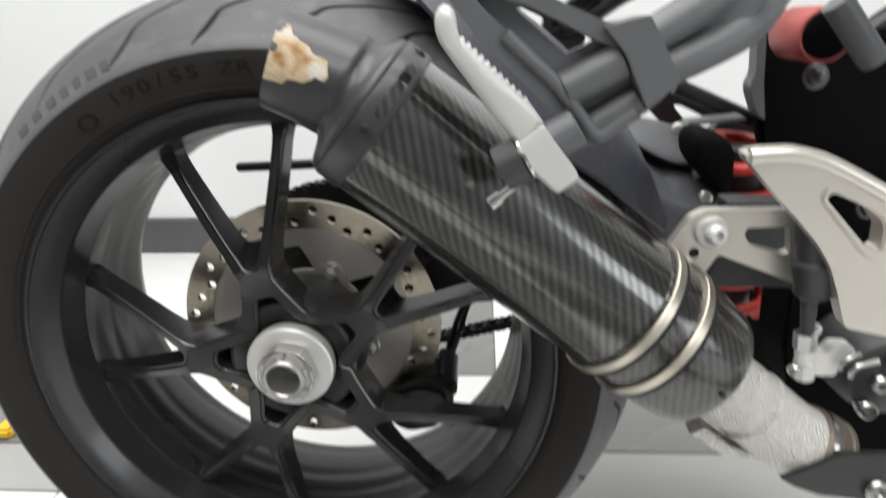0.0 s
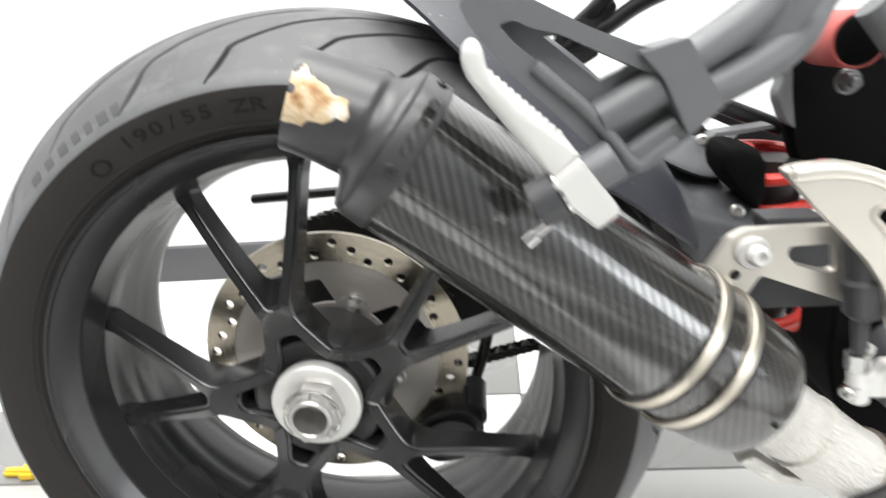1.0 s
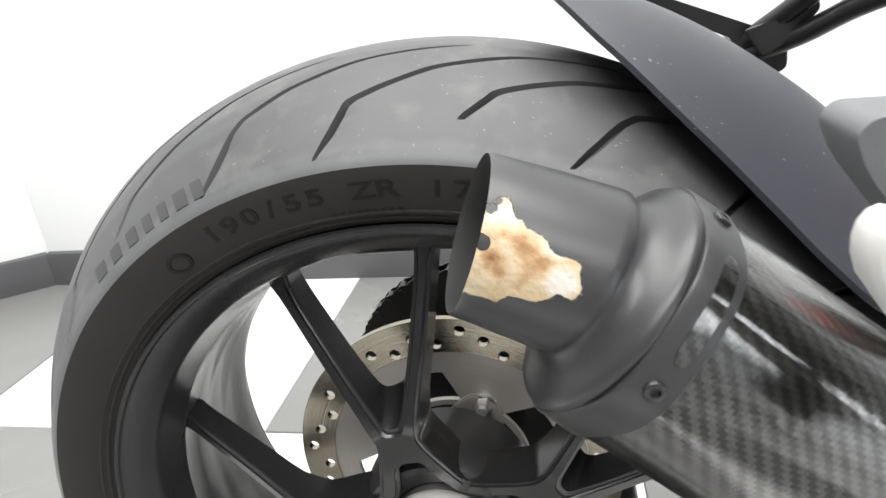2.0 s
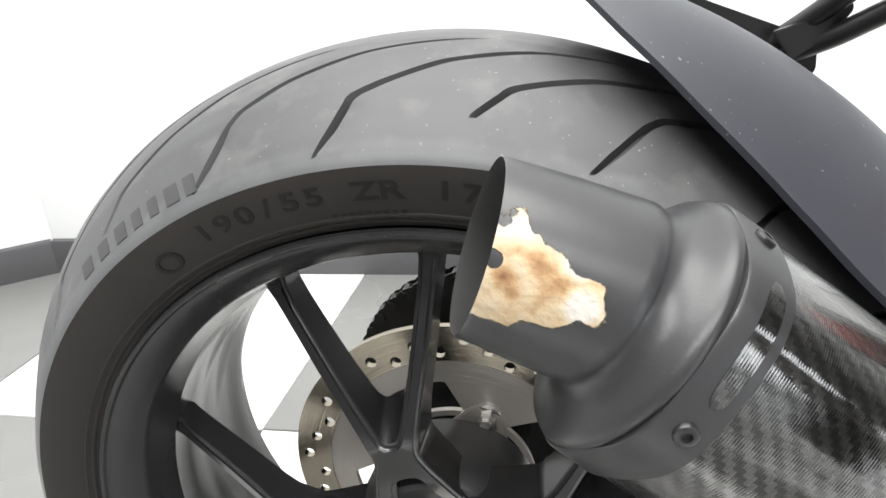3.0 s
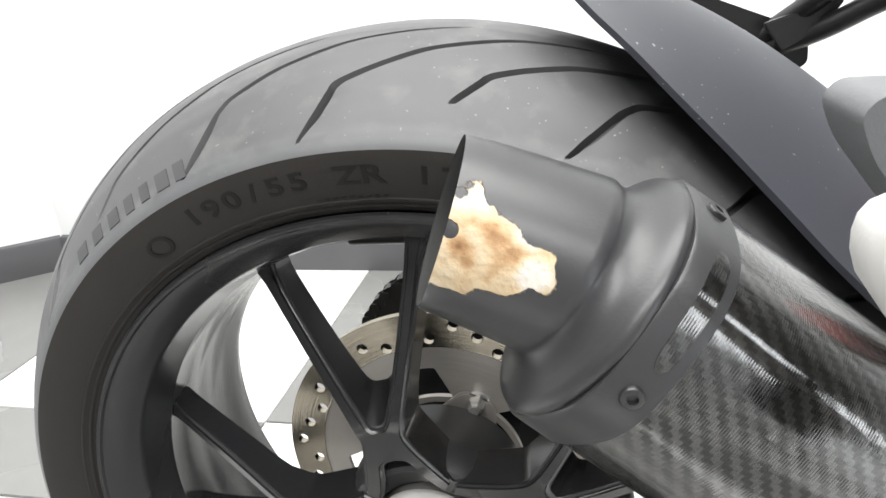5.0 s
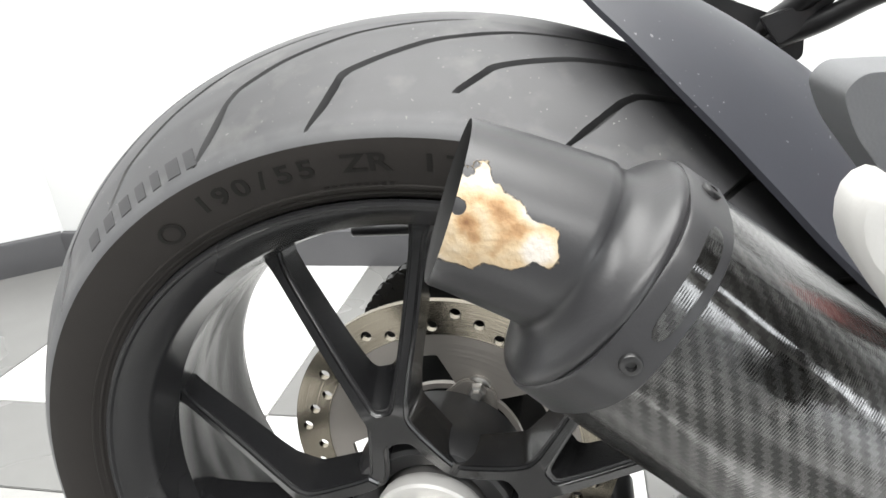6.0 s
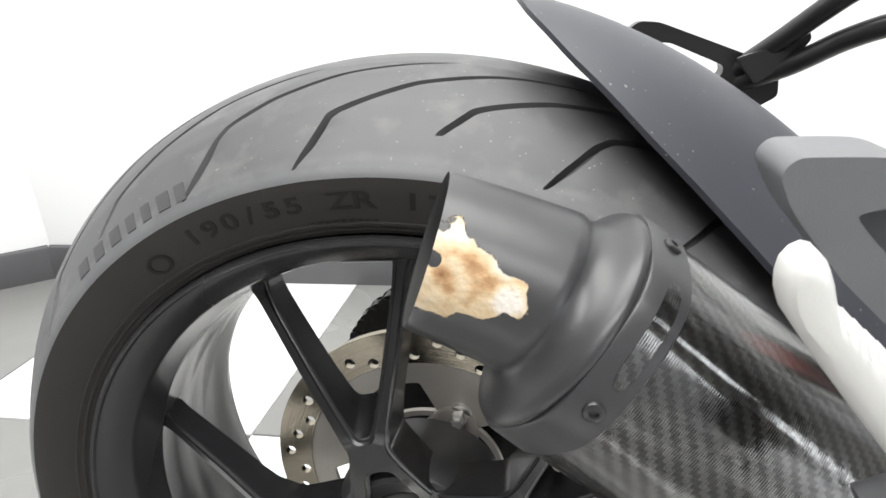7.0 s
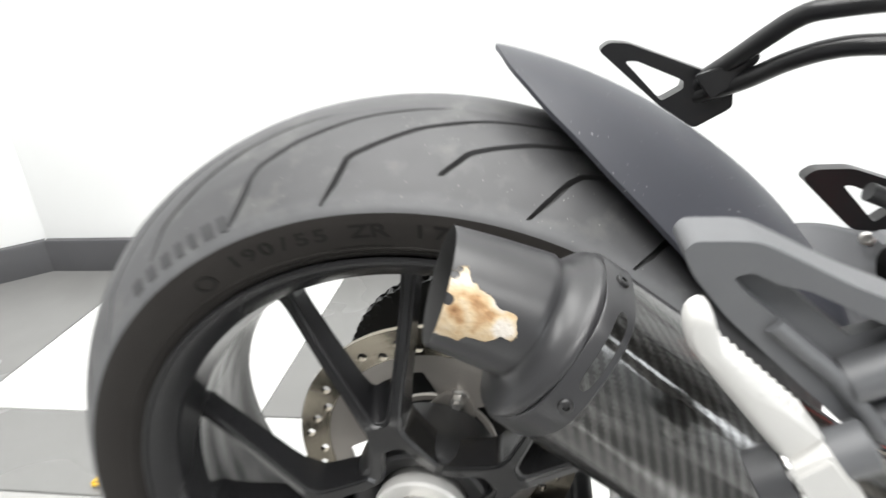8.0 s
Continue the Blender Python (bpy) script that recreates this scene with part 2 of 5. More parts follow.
def woven(name, colour, rough, coat, dust, tow=0.0018):
    """Twill carbon: two directions of tows, their difference in sheen put into the colour, under a clear coat with some
    dust.
    """
    m = bpy.data.materials.new(name)
    m.use_nodes = True
    nt = m.node_tree
    bsdf = nt.nodes["Principled BSDF"]

    def maths(op, a, b=None):
        n = nt.nodes.new("ShaderNodeMath")
        n.operation = op
        for i, v in enumerate((a, b)):
            if v is None:
                continue
            if isinstance(v, (int, float)):
                n.inputs[i].default_value = v
            else:
                nt.links.new(v, n.inputs[i])
        return n.outputs[0]
    uv = nt.nodes.new("ShaderNodeUVMap")
    uv.uv_map = "metres"
    wob = nt.nodes.new("ShaderNodeTexNoise")
    wob.inputs["Scale"].default_value = 160
    nt.links.new(uv.outputs["UV"], wob.inputs["Vector"])
    off = maths("MULTIPLY", maths("SUBTRACT", wob.outputs["Fac"], 0.5), 0.25)
    sep = nt.nodes.new("ShaderNodeSeparateXYZ")
    nt.links.new(uv.outputs["UV"], sep.inputs[0])
    u, v = maths("ADD", maths("DIVIDE", sep.outputs["X"], tow), off), maths("ADD", maths("DIVIDE", sep.outputs["Y"], tow), off)
    k = maths("FLOORED_MODULO", maths("SUBTRACT", maths("FLOOR", u), maths("FLOOR", v)), 4.0)
    warp = maths("LESS_THAN", k, 1.5)
    fu = maths("SINE", maths("MULTIPLY", maths("FRACT", u), math.pi))
    fv = maths("SINE", maths("MULTIPLY", maths("FRACT", v), math.pi))
    mixh = nt.nodes.new("ShaderNodeMix")
    nt.links.new(warp, mixh.inputs["Factor"])
    nt.links.new(fu, mixh.inputs["A"])
    nt.links.new(fv, mixh.inputs["B"])
    # fine filaments along each tow
    fil = nt.nodes.new("ShaderNodeTexNoise")
    fil.inputs["Scale"].default_value, fil.inputs["Detail"].default_value = 1, 3
    comb = nt.nodes.new("ShaderNodeCombineXYZ")
    nt.links.new(maths("MULTIPLY", sep.outputs["X"], 5200.0), comb.inputs[0])
    nt.links.new(maths("MULTIPLY", sep.outputs["Y"], 300.0), comb.inputs[1])
    nt.links.new(comb.outputs[0], fil.inputs["Vector"])
    no = nt.nodes.new("ShaderNodeTexNoise")
    no.inputs["Scale"].default_value, no.inputs["Detail"].default_value = 35, 6
    tc = nt.nodes.new("ShaderNodeTexCoord")
    nt.links.new(tc.outputs["Object"], no.inputs["Vector"])
    wear = nt.nodes.new("ShaderNodeMapRange")
    wear.inputs["From Min"].default_value, wear.inputs["From Max"].default_value = 0.3, 0.7
    wear.inputs["To Min"].default_value, wear.inputs["To Max"].default_value = 0.5, 1.4
    nt.links.new(no.outputs["Fac"], wear.inputs["Value"])
    shade = maths("MULTIPLY", wear.outputs["Result"], maths("ADD", maths("MULTIPLY", fil.outputs["Fac"], 0.4), 0.8))
    # painted sheen: warp tows brightened, weft tows left almost black
    shade = maths("MULTIPLY", shade, maths("ADD", maths("MULTIPLY", warp, 1.05), 0.07))
    vary = nt.nodes.new("ShaderNodeMix")
    vary.data_type, vary.blend_type = "RGBA", "MULTIPLY"
    vary.inputs["Factor"].default_value = 1.0
    vary.inputs["A"].default_value = (*colour, 1)
    nt.links.new(shade, vary.inputs["B"])
    nt.links.new(vary.outputs["Result"], bsdf.inputs["Base Color"])
    bsdf.inputs["Metallic"].default_value = 0.9
    bsdf.inputs["Roughness"].default_value = rough
    bsdf.inputs["Anisotropic"].default_value = 0.9
    tan = nt.nodes.new("ShaderNodeTangent")
    tan.direction_type, tan.uv_map = "UV_MAP", "metres"
    nt.links.new(tan.outputs[0], bsdf.inputs["Tangent"])
    bsdf.inputs["Anisotropic Rotation"].default_value = 0.25
    b = nt.nodes.new("ShaderNodeBump")
    b.inputs["Strength"].default_value, b.inputs["Distance"].default_value = 0.2, 0.0003
    nt.links.new(mixh.outputs["Result"], b.inputs["Height"])
    nt.links.new(b.outputs["Normal"], bsdf.inputs["Normal"])
    bsdf.inputs["Coat Weight"].default_value = coat
    bsdf.inputs["Coat Roughness"].default_value = 0.09
    bsdf.inputs["Coat IOR"].default_value = 1.8
    # the coat follows the fine print-through of the cloth
    ridge = maths("SINE", maths("MULTIPLY", sep.outputs["Y"], 7200.0))
    uneven = nt.nodes.new("ShaderNodeTexNoise")
    uneven.inputs["Scale"].default_value, uneven.inputs["Detail"].default_value = 420, 2
    nt.links.new(uv.outputs["UV"], uneven.inputs["Vector"])
    cb = nt.nodes.new("ShaderNodeBump")
    cb.inputs["Strength"].default_value, cb.inputs["Distance"].default_value = 0.12, 0.0001
    nt.links.new(maths("MULTIPLY", ridge, uneven.outputs["Fac"]), cb.inputs["Height"])
    nt.links.new(cb.outputs["Normal"], bsdf.inputs["Coat Normal"])
    # thin dust over the coat
    film = nt.nodes.new("ShaderNodeBsdfDiffuse")
    film.inputs["Color"].default_value = (0.42, 0.39, 0.35, 1)
    blend = nt.nodes.new("ShaderNodeMixShader")
    nt.links.new(maths("MULTIPLY", wear.outputs["Result"], dust), blend.inputs[0])
    nt.links.new(bsdf.outputs[0], blend.inputs[1])
    nt.links.new(film.outputs[0], blend.inputs[2])
    nt.links.new(blend.outputs[0], nt.nodes["Material Output"].inputs["Surface"])
    return m


CARBON = woven("carbon_weave", (0.055, 0.055, 0.054), 0.22, 1.0, 0.018)
CARBON_DULL = woven("dull_carbon", (0.028, 0.027, 0.026), 0.34, 0.8, 0.04)


def burnt_cap():
    """Black paint with a ragged patch where it has burnt off to pale crust and rust."""
    m = material("cap_paint", (0.031, 0.031, 0.033), 0.33, grain=0.16, grain_scale=40, bump=0.06, bump_scale=900)
    nt = m.node_tree
    bsdf = nt.nodes["Principled BSDF"]
    base = bsdf.inputs["Base Color"].links[0].from_socket
    rough = bsdf.inputs["Roughness"].links[0].from_socket
    tc = nt.nodes.new("ShaderNodeTexCoord")
    at = nt.nodes.new("ShaderNodeSeparateXYZ")
    nt.links.new(tc.outputs["Object"], at.inputs[0])
    no = nt.nodes.new("ShaderNodeTexNoise")
    no.inputs["Scale"].default_value, no.inputs["Detail"].default_value = 130, 6
    nt.links.new(tc.outputs["Object"], no.inputs["Vector"])
    big = nt.nodes.new("ShaderNodeTexNoise")
    big.inputs["Scale"].default_value, big.inputs["Detail"].default_value = 55, 3
    nt.links.new(tc.outputs["Object"], big.inputs["Vector"])
    def maths(op, a, b):
        n = nt.nodes.new("ShaderNodeMath")
        n.operation = op
        n.inputs[2].default_value = 0.005
        for i, v in enumerate((a, b)):
            if isinstance(v, (int, float)):
                n.inputs[i].default_value = v
            else:
                nt.links.new(v, n.inputs[i])
        return n.outputs[0]
    # the patch lies between a level lower edge and a slanting upper one, and runs out at the mouth
    slant = maths("ADD", maths("MULTIPLY", at.outputs["X"], 0.700), maths("MULTIPLY", at.outputs["Z"], 0.715))
    room = maths("SUBTRACT", at.outputs["Z"], 0.5742)
    for other in (maths("SUBTRACT", 0.4772, slant), maths("SUBTRACT", 0.5999, at.outputs["Z"]), maths("SUBTRACT", 0.0876, at.outputs["X"]), maths("SUBTRACT", -0.1880, at.outputs["Y"])):
        room = maths("SMOOTH_MIN", room, other)
    spot = nt.nodes.new("ShaderNodeVectorMath")
    spot.operation = "DISTANCE"
    spot.inputs[1].default_value = (0.0600, -0.2146, 0.5909)
    nt.links.new(tc.outputs["Object"], spot.inputs[0])
    room = maths("MINIMUM", room, maths("MULTIPLY", maths("SUBTRACT", spot.outputs["Value"], 0.0026), 2.0))
    d = maths("SUBTRACT", 1.0, maths("MULTIPLY", room, 110.0))
    d = maths("ADD", d, maths("MULTIPLY", maths("SUBTRACT", no.outputs["Fac"], 0.5), 1.0))
    d = maths("ADD", d, maths("MULTIPLY", maths("SUBTRACT", big.outputs["Fac"], 0.5), 1.0))
    mask = nt.nodes.new("ShaderNodeMapRange")
    mask.inputs["From Min"].default_value, mask.inputs["From Max"].default_value = 1.02, 0.97
    nt.links.new(d, mask.inputs["Value"])
    fine = nt.nodes.new("ShaderNodeTexNoise")
    fine.inputs["Scale"].default_value, fine.inputs["Detail"].default_value = 260, 5
    nt.links.new(tc.outputs["Object"], fine.inputs["Vector"])
    ramp = nt.nodes.new("ShaderNodeValToRGB")
    ramp.color_ramp.elements[0].position, ramp.color_ramp.elements[0].color = 0.28, (0.07, 0.03, 0.013, 1)
    ramp.color_ramp.elements[1].position, ramp.color_ramp.elements[1].color = 0.74, (0.55, 0.51, 0.46, 1)
    for at_, colour in ((0.36, (0.22, 0.115, 0.05, 1)), (0.44, (0.36, 0.22, 0.11, 1)), (0.51, (0.46, 0.34, 0.205, 1)), (0.60, (0.50, 0.405, 0.28, 1))):
        ramp.color_ramp.elements.new(at_).color = colour
    # brown smears and blobs, and whiter crust along the outer edge
    def near(point, radius, stretch=(1, 1, 1)):
        shift = nt.nodes.new("ShaderNodeVectorMath")
        shift.operation = "SUBTRACT"
        shift.inputs[1].default_value = point
        nt.links.new(tc.outputs["Object"], shift.inputs[0])
        scale = nt.nodes.new("ShaderNodeVectorMath")
        scale.operation = "MULTIPLY"
        scale.inputs[1].default_value = stretch
        nt.links.new(shift.outputs["Vector"], scale.inputs[0])
        size = nt.nodes.new("ShaderNodeVectorMath")
        size.operation = "LENGTH"
        nt.links.new(scale.outputs["Vector"], size.inputs[0])
        return maths("MAXIMUM", maths("SUBTRACT", 1.0, maths("DIVIDE", size.outputs["Value"], radius)), 0.0)
    brown = 0.0
    for point, radius, weight in (((0.0660, -0.2130, 0.5925), 0.0052, 0.34), ((0.0712, -0.2142, 0.5893), 0.0056, 0.36), ((0.0757, -0.2156, 0.5852), 0.0060, 0.30), ((0.0738, -0.2170, 0.5818), 0.0050, 0.24), ((0.0703, -0.2177, 0.5797), 0.0036, 0.16),
                                  ((0.0622, -0.2161, 0.5868), 0.0044, 0.42), ((0.0643, -0.2171, 0.5828), 0.0026, 0.26)):
        brown = maths("ADD", brown, maths("MULTIPLY", near(point, radius), weight))
    white = 0.0
    for point, radius, weight in (((0.0820, -0.2172, 0.5785), 0.0060, 0.34), ((0.0808, -0.2135, 0.5880), 0.0050, 0.22), ((0.0668, -0.2088, 0.5978), 0.0080, 0.16)):
        white = maths("ADD", white, maths("MULTIPLY", near(point, radius), weight))
    grainy = maths("ADD", maths("MULTIPLY", maths("SUBTRACT", fine.outputs["Fac"], 0.5), 0.30), maths("MULTIPLY", maths("SUBTRACT", big.outputs["Fac"], 0.5), 0.45))
    brown = maths("MULTIPLY", brown, maths("ADD", maths("MULTIPLY", no.outputs["Fac"], 1.1), 0.05))
    tone = maths("ADD", maths("SUBTRACT", maths("ADD", 0.58, grainy), brown), white)
    nt.links.new(tone, ramp.inputs["Fac"])
    mix = nt.nodes.new("ShaderNodeMix")
    mix.data_type = "RGBA"
    nt.links.new(mask.outputs["Result"], mix.inputs["Factor"])
    nt.links.new(base, mix.inputs["A"])
    nt.links.new(ramp.outputs["Color"], mix.inputs["B"])
    nt.links.new(mix.outputs["Result"], bsdf.inputs["Base Color"])
    mr = nt.nodes.new("ShaderNodeMix")
    nt.links.new(mask.outputs["Result"], mr.inputs["Factor"])
    nt.links.new(rough, mr.inputs["A"])
    mr.inputs["B"].default_value = 0.85
    nt.links.new(mr.outputs["Result"], bsdf.inputs["Roughness"])
    b = nt.nodes.new("ShaderNodeBump")
    b.inputs["Strength"].default_value, b.inputs["Distance"].default_value = 0.9, 0.0012
    h = maths("MULTIPLY", mask.outputs["Result"], maths("ADD", fine.outputs["Fac"], 0.6))
    nt.links.new(h, b.inputs["Height"])
    old = bsdf.inputs["Normal"].links[0].from_socket
    nt.links.new(old, b.inputs["Normal"])
    nt.links.new(b.outputs["Normal"], bsdf.inputs["Normal"])
    return m


CAP_PATCH = burnt_cap()
CAP_BLACK = material("cap_black", (0.031, 0.031, 0.033), 0.33, grain=0.16, grain_scale=40, bump=0.06, bump_scale=900)


# ---- mesh helpers ----
def smooth(me, angle=35.0):
    for p in me.polygons:
        p.use_smooth = True
    bm = bmesh.new()
    bm.from_mesh(me)
    for e in bm.edges:
        if len(e.link_faces) == 2 and e.calc_face_angle(0) > radians(angle):
            e.smooth = False
    bm.to_mesh(me)
    bm.free()


def part(name, bm, mat, parent=None, label="", angle=35.0):
    me = bpy.data.meshes.new(name)
    bmesh.ops.recalc_face_normals(bm, faces=bm.faces)
    bm.to_mesh(me)
    bm.free()
    me.materials.append(mat)
    smooth(me, angle)
    ob = new(name, me)
    if parent is not None:
        ob.parent = parent
        ob.matrix_parent_inverse = Matrix.Identity(4)
    if label:
        tagged(ob, label)
    return ob


def lathe(profile, steps=96, closed=True, bm=None, centre=(0, 0, 0)):
    """Revolve (y, r) points about the Y axis; closed joins the last to the first."""
    bm = bm or bmesh.new()
    cx, cy, cz = centre
    rings = []
    for i in range(steps):
        a = 2 * math.pi * i / steps
        rings.append([bm.verts.new((cx + r * math.cos(a), cy + y, cz + r * math.sin(a))) for y, r in profile])
    n = len(profile)
    for i in range(steps):
        A, B = rings[i], rings[(i + 1) % steps]
        for j in range(n if closed else n - 1):
            bm.faces.new((A[j], A[(j + 1) % n], B[(j + 1) % n], B[j]))
    return bm


def tube(points, radii, sides=16, caps=True, bm=None):
    """A tube along points; radii one number or one each."""
    bm = bm or bmesh.new()
    pts = [Vector(p) for p in points]
    if not hasattr(radii, "__len__"):
        radii = [radii] * len(pts)
    rings, up = [], None
    for i, p in enumerate(pts):
        d = (pts[min(i + 1, len(pts) - 1)] - pts[max(i - 1, 0)]).normalized()
        if up is None:
            up = Vector((0, 0, 1)) if abs(d.z) < 0.9 else Vector((1, 0, 0))
        u = d.cross(up).normalized()
        up = u.cross(d).normalized()
        ring = []
        for j in range(sides):
            a = 2 * math.pi * j / sides
            ring.append(bm.verts.new(p + (u * math.cos(a) + up * math.sin(a)) * radii[i]))
        rings.append(ring)
    for A, B in zip(rings, rings[1:]):
        for j in range(sides):
            bm.faces.new((A[j], A[(j + 1) % sides], B[(j + 1) % sides], B[j]))
    if caps:
        bm.faces.new(rings[0])
        bm.faces.new(rings[-1])
    return bm


def loft(sections, bm=None, caps=True):
    """Join rings of equally many points into one skin."""
    bm = bm or bmesh.new()
    rings = [[bm.verts.new(p) for p in s] for s in sections]
    n = len(rings[0])
    for A, B in zip(rings, rings[1:]):
        for j in range(n):
            bm.faces.new((A[j], A[(j + 1) % n], B[(j + 1) % n], B[j]))
    if caps:
        bm.faces.new(rings[0])
        bm.faces.new(rings[-1])
    return bm


def box(x0, x1, y0, y1, z0, z1, bm=None, bevel=0.0):
    b2 = bmesh.new()
    bmesh.ops.create_cube(b2, size=1)
    for v in b2.verts:
        v.co = Vector(((x0 + x1) / 2 + v.co.x * (x1 - x0), (y0 + y1) / 2 + v.co.y * (y1 - y0), (z0 + z1) / 2 + v.co.z * (z1 - z0)))
    if bevel:
        bmesh.ops.bevel(b2, geom=b2.edges[:], offset=bevel, segments=2, affect="EDGES")
    return b2


def xz_plate(outline, y0, y1, holes=(), bevel=0.0, bm=None):
    """A plate between y0 and y1 whose outline and holes are (x, z) loops."""
    b2 = bmesh.new()
    edges = []
    for loop in (outline, *holes):
        vs = [b2.verts.new((x, y0, z)) for x, z in loop]
        edges += [b2.edges.new((vs[i], vs[(i + 1) % len(vs)])) for i in range(len(vs))]
    got = bmesh.ops.triangle_fill(b2, use_beauty=True, use_dissolve=False, edges=edges, normal=(0, -1, 0))
    faces = [g for g in got["geom"] if isinstance(g, bmesh.types.BMFace)]
    bmesh.ops.dissolve_limit(b2, angle_limit=0.01, verts=b2.verts[:], edges=b2.edges[:]) if not holes else None
    ext = bmesh.ops.extrude_face_region(b2, geom=b2.faces[:])
    for v in (g for g in ext["geom"] if isinstance(g, bmesh.types.BMVert)):
        v.co.y += y1 - y0
    bmesh.ops.recalc_face_normals(b2, faces=b2.faces[:])
    if bevel:
        rim_edges = [e for e in b2.edges if len(e.link_faces) == 2 and e.calc_face_angle(0) > radians(40)]
        bmesh.ops.bevel(b2, geom=rim_edges, offset=bevel, segments=2, affect="EDGES", clamp_overlap=True)
    return b2


def rounded(points, radius, n=4):
    """Round the corners of an (x, z) loop."""
    out = []
    m = len(points)
    for i in range(m):
        p, a, b = (Vector(points[i]), Vector(points[i - 1]), Vector(points[(i + 1) % m]))
        da, db = (a - p), (b - p)
        r = min(radius, da.length * 0.45, db.length * 0.45)
        s, e = p + da.normalized() * r, p + db.normalized() * r
        for j in range(n + 1):
            t = j / n
            q = s * (1 - t) ** 2 + p * 2 * t * (1 - t) + e * t ** 2
            out.append((q.x, q.y))
    return out


def ring_loop(cx, cz, r, n=24):
    return [(cx + r * math.cos(2 * math.pi * i / n), cz + r * math.sin(2 * math.pi * i / n)) for i in range(n)]


def join(*meshes):
    """Put several bmeshes into one."""
    out = bmesh.new()
    for b in meshes:
        me = bpy.data.meshes.new("tmp")
        b.to_mesh(me)
        b.free()
        out.from_mesh(me)
        bpy.data.meshes.remove(me)
    return out


def bolt_mesh(at, axis, r, h, socket=True):
    """A domed cap screw with a hexagon socket, its head at the point, facing along the axis."""
    prof = [(h * 0.3, 0.0001), (h * 0.3, r * 0.42), (h, r * 0.46), (h, r * 0.72), (h * 0.8, r * 0.92), (h * 0.5, r), (-h * 0.5, r), (-h * 0.5, 0.0001)]
    b = lathe([(-y, rr) for y, rr in prof], 18, closed=False)
    q = Vector((0, -1, 0)).rotation_difference(Vector(axis))
    bmesh.ops.transform(b, matrix=Matrix.Translation(at) @ q.to_matrix().to_4x4(), verts=b.verts[:])
    return b


def bezier(points, n=12):
    """A smooth curve through points (Catmull-Rom)."""
    P = [Vector(p) for p in points]
    P = [P[0] * 2 - P[1]] + P + [P[-1] * 2 - P[-2]]
    out = []
    for i in range(1, len(P) - 2):
        for j in range(n):
            t = j / n
            a, b, c, d = P[i - 1:i + 3]
            out.append(0.5 * ((2 * b) + (c - a) * t + (2 * a - 5 * b + 4 * c - d) * t * t + (3 * b - a - 3 * c + d) * t ** 3))
    out.append(P[-2])
    return out


def dome(outline, y_back, y_front):
    """A cushion-like lobe: an (x, z) outline that swells towards the viewer's side."""
    c = sum((Vector(p) for p in outline), Vector((0, 0))) / len(outline)
    rings = []
    for k, u in ((1.0, 0.0), (1.0, 0.45), (0.985, 0.65), (0.95, 0.80), (0.88, 0.91), (0.75, 0.97), (0.5, 0.995), (0.2, 1.0)):
        y = y_back + (y_front - y_back) * u
        rings.append([(c.x + (x - c.x) * k, y, c.y + (z - c.y) * k) for x, z in outline])
    return loft(rings)


def sheet(rows, thick):
    """A smooth moulded panel through a few rows of points, thick towards +y."""
    lines = [bezier(row, 6) for row in rows]
    cols = [bezier([line[i] for line in lines], 5) for i in range(len(lines[0]))]
    bm = bmesh.new()
    front = [[bm.verts.new(p) for p in col] for col in cols]
    back = [[bm.verts.new(Vector(p) + Vector((0, thick, -0.4 * thick))) for p in col] for col in cols]
    w, h = len(cols) - 1, len(cols[0]) - 1
    for i in range(w):
        for j in range(h):
            bm.faces.new((front[i][j], front[i + 1][j], front[i + 1][j + 1], front[i][j + 1]))
            bm.faces.new((back[i][j + 1], back[i + 1][j + 1], back[i + 1][j], back[i][j]))
    rim = [(i, 0) for i in range(w)] + [(w, j) for j in range(h)] + [(i, h) for i in range(w, 0, -1)] + [(0, j) for j in range(h, 0, -1)]
    for (i, j), (k, m) in zip(rim, rim[1:] + rim[:1]):
        bm.faces.new((front[k][m], front[i][j], back[i][j], back[k][m]))
    bmesh.ops.recalc_face_normals(bm, faces=bm.faces)
    return bm


# ---- the room ----
WHEEL = (0.0, 0.0, 0.32)
floor = tagged(part("floor", box(-6, 6, -6.5, 3.2, -0.1, -0.006), GROUT), "grey grouted bed of a tiled floor", "floor", kind="structure")


def wall(name, x0, x1, y0, y1, paint=WALL_PAINT, label="plain white painted wall"):
    return tagged(part(name, box(x0, x1, y0, y1, -0.006, 3.0), paint), label, "wall", kind="structure")


wall("wall_north", -1.30, 6, 1.022, 1.2)
slant = wall("wall_slant", -2.0, 0.035, 0.022, 0.2)
slant.matrix_world = Matrix.Translation((-1.30, 1.0, 0)) @ Matrix.Rotation(radians(38), 4, "Z")
wall("wall_west", -6.2, -6, -6.5, 3.2, DIM_WALL, "plain unseen wall, greyed to dim the room")


def east_side(outline, x0, x1, holes):
    """A plate in the plane of the east wall from (y, z) loops."""
    b = xz_plate(outline, -x1, -x0, holes)
    bmesh.ops.transform(b, matrix=Matrix.Rotation(radians(90), 4, "Z"), verts=b.verts[:])
    return b


tagged(part("wall_east", east_side([(-6.5, -0.006), (3.2, -0.006), (3.2, 3.0), (-6.5, 3.0)], 6.0, 6.2, [[(-6.2, 0.4), (-2.8, 0.4), (-2.8, 2.6), (-6.2, 2.6)]]), DIM_WALL), "plain unseen wall with a wide window, greyed to dim the room", "wall", kind="structure")
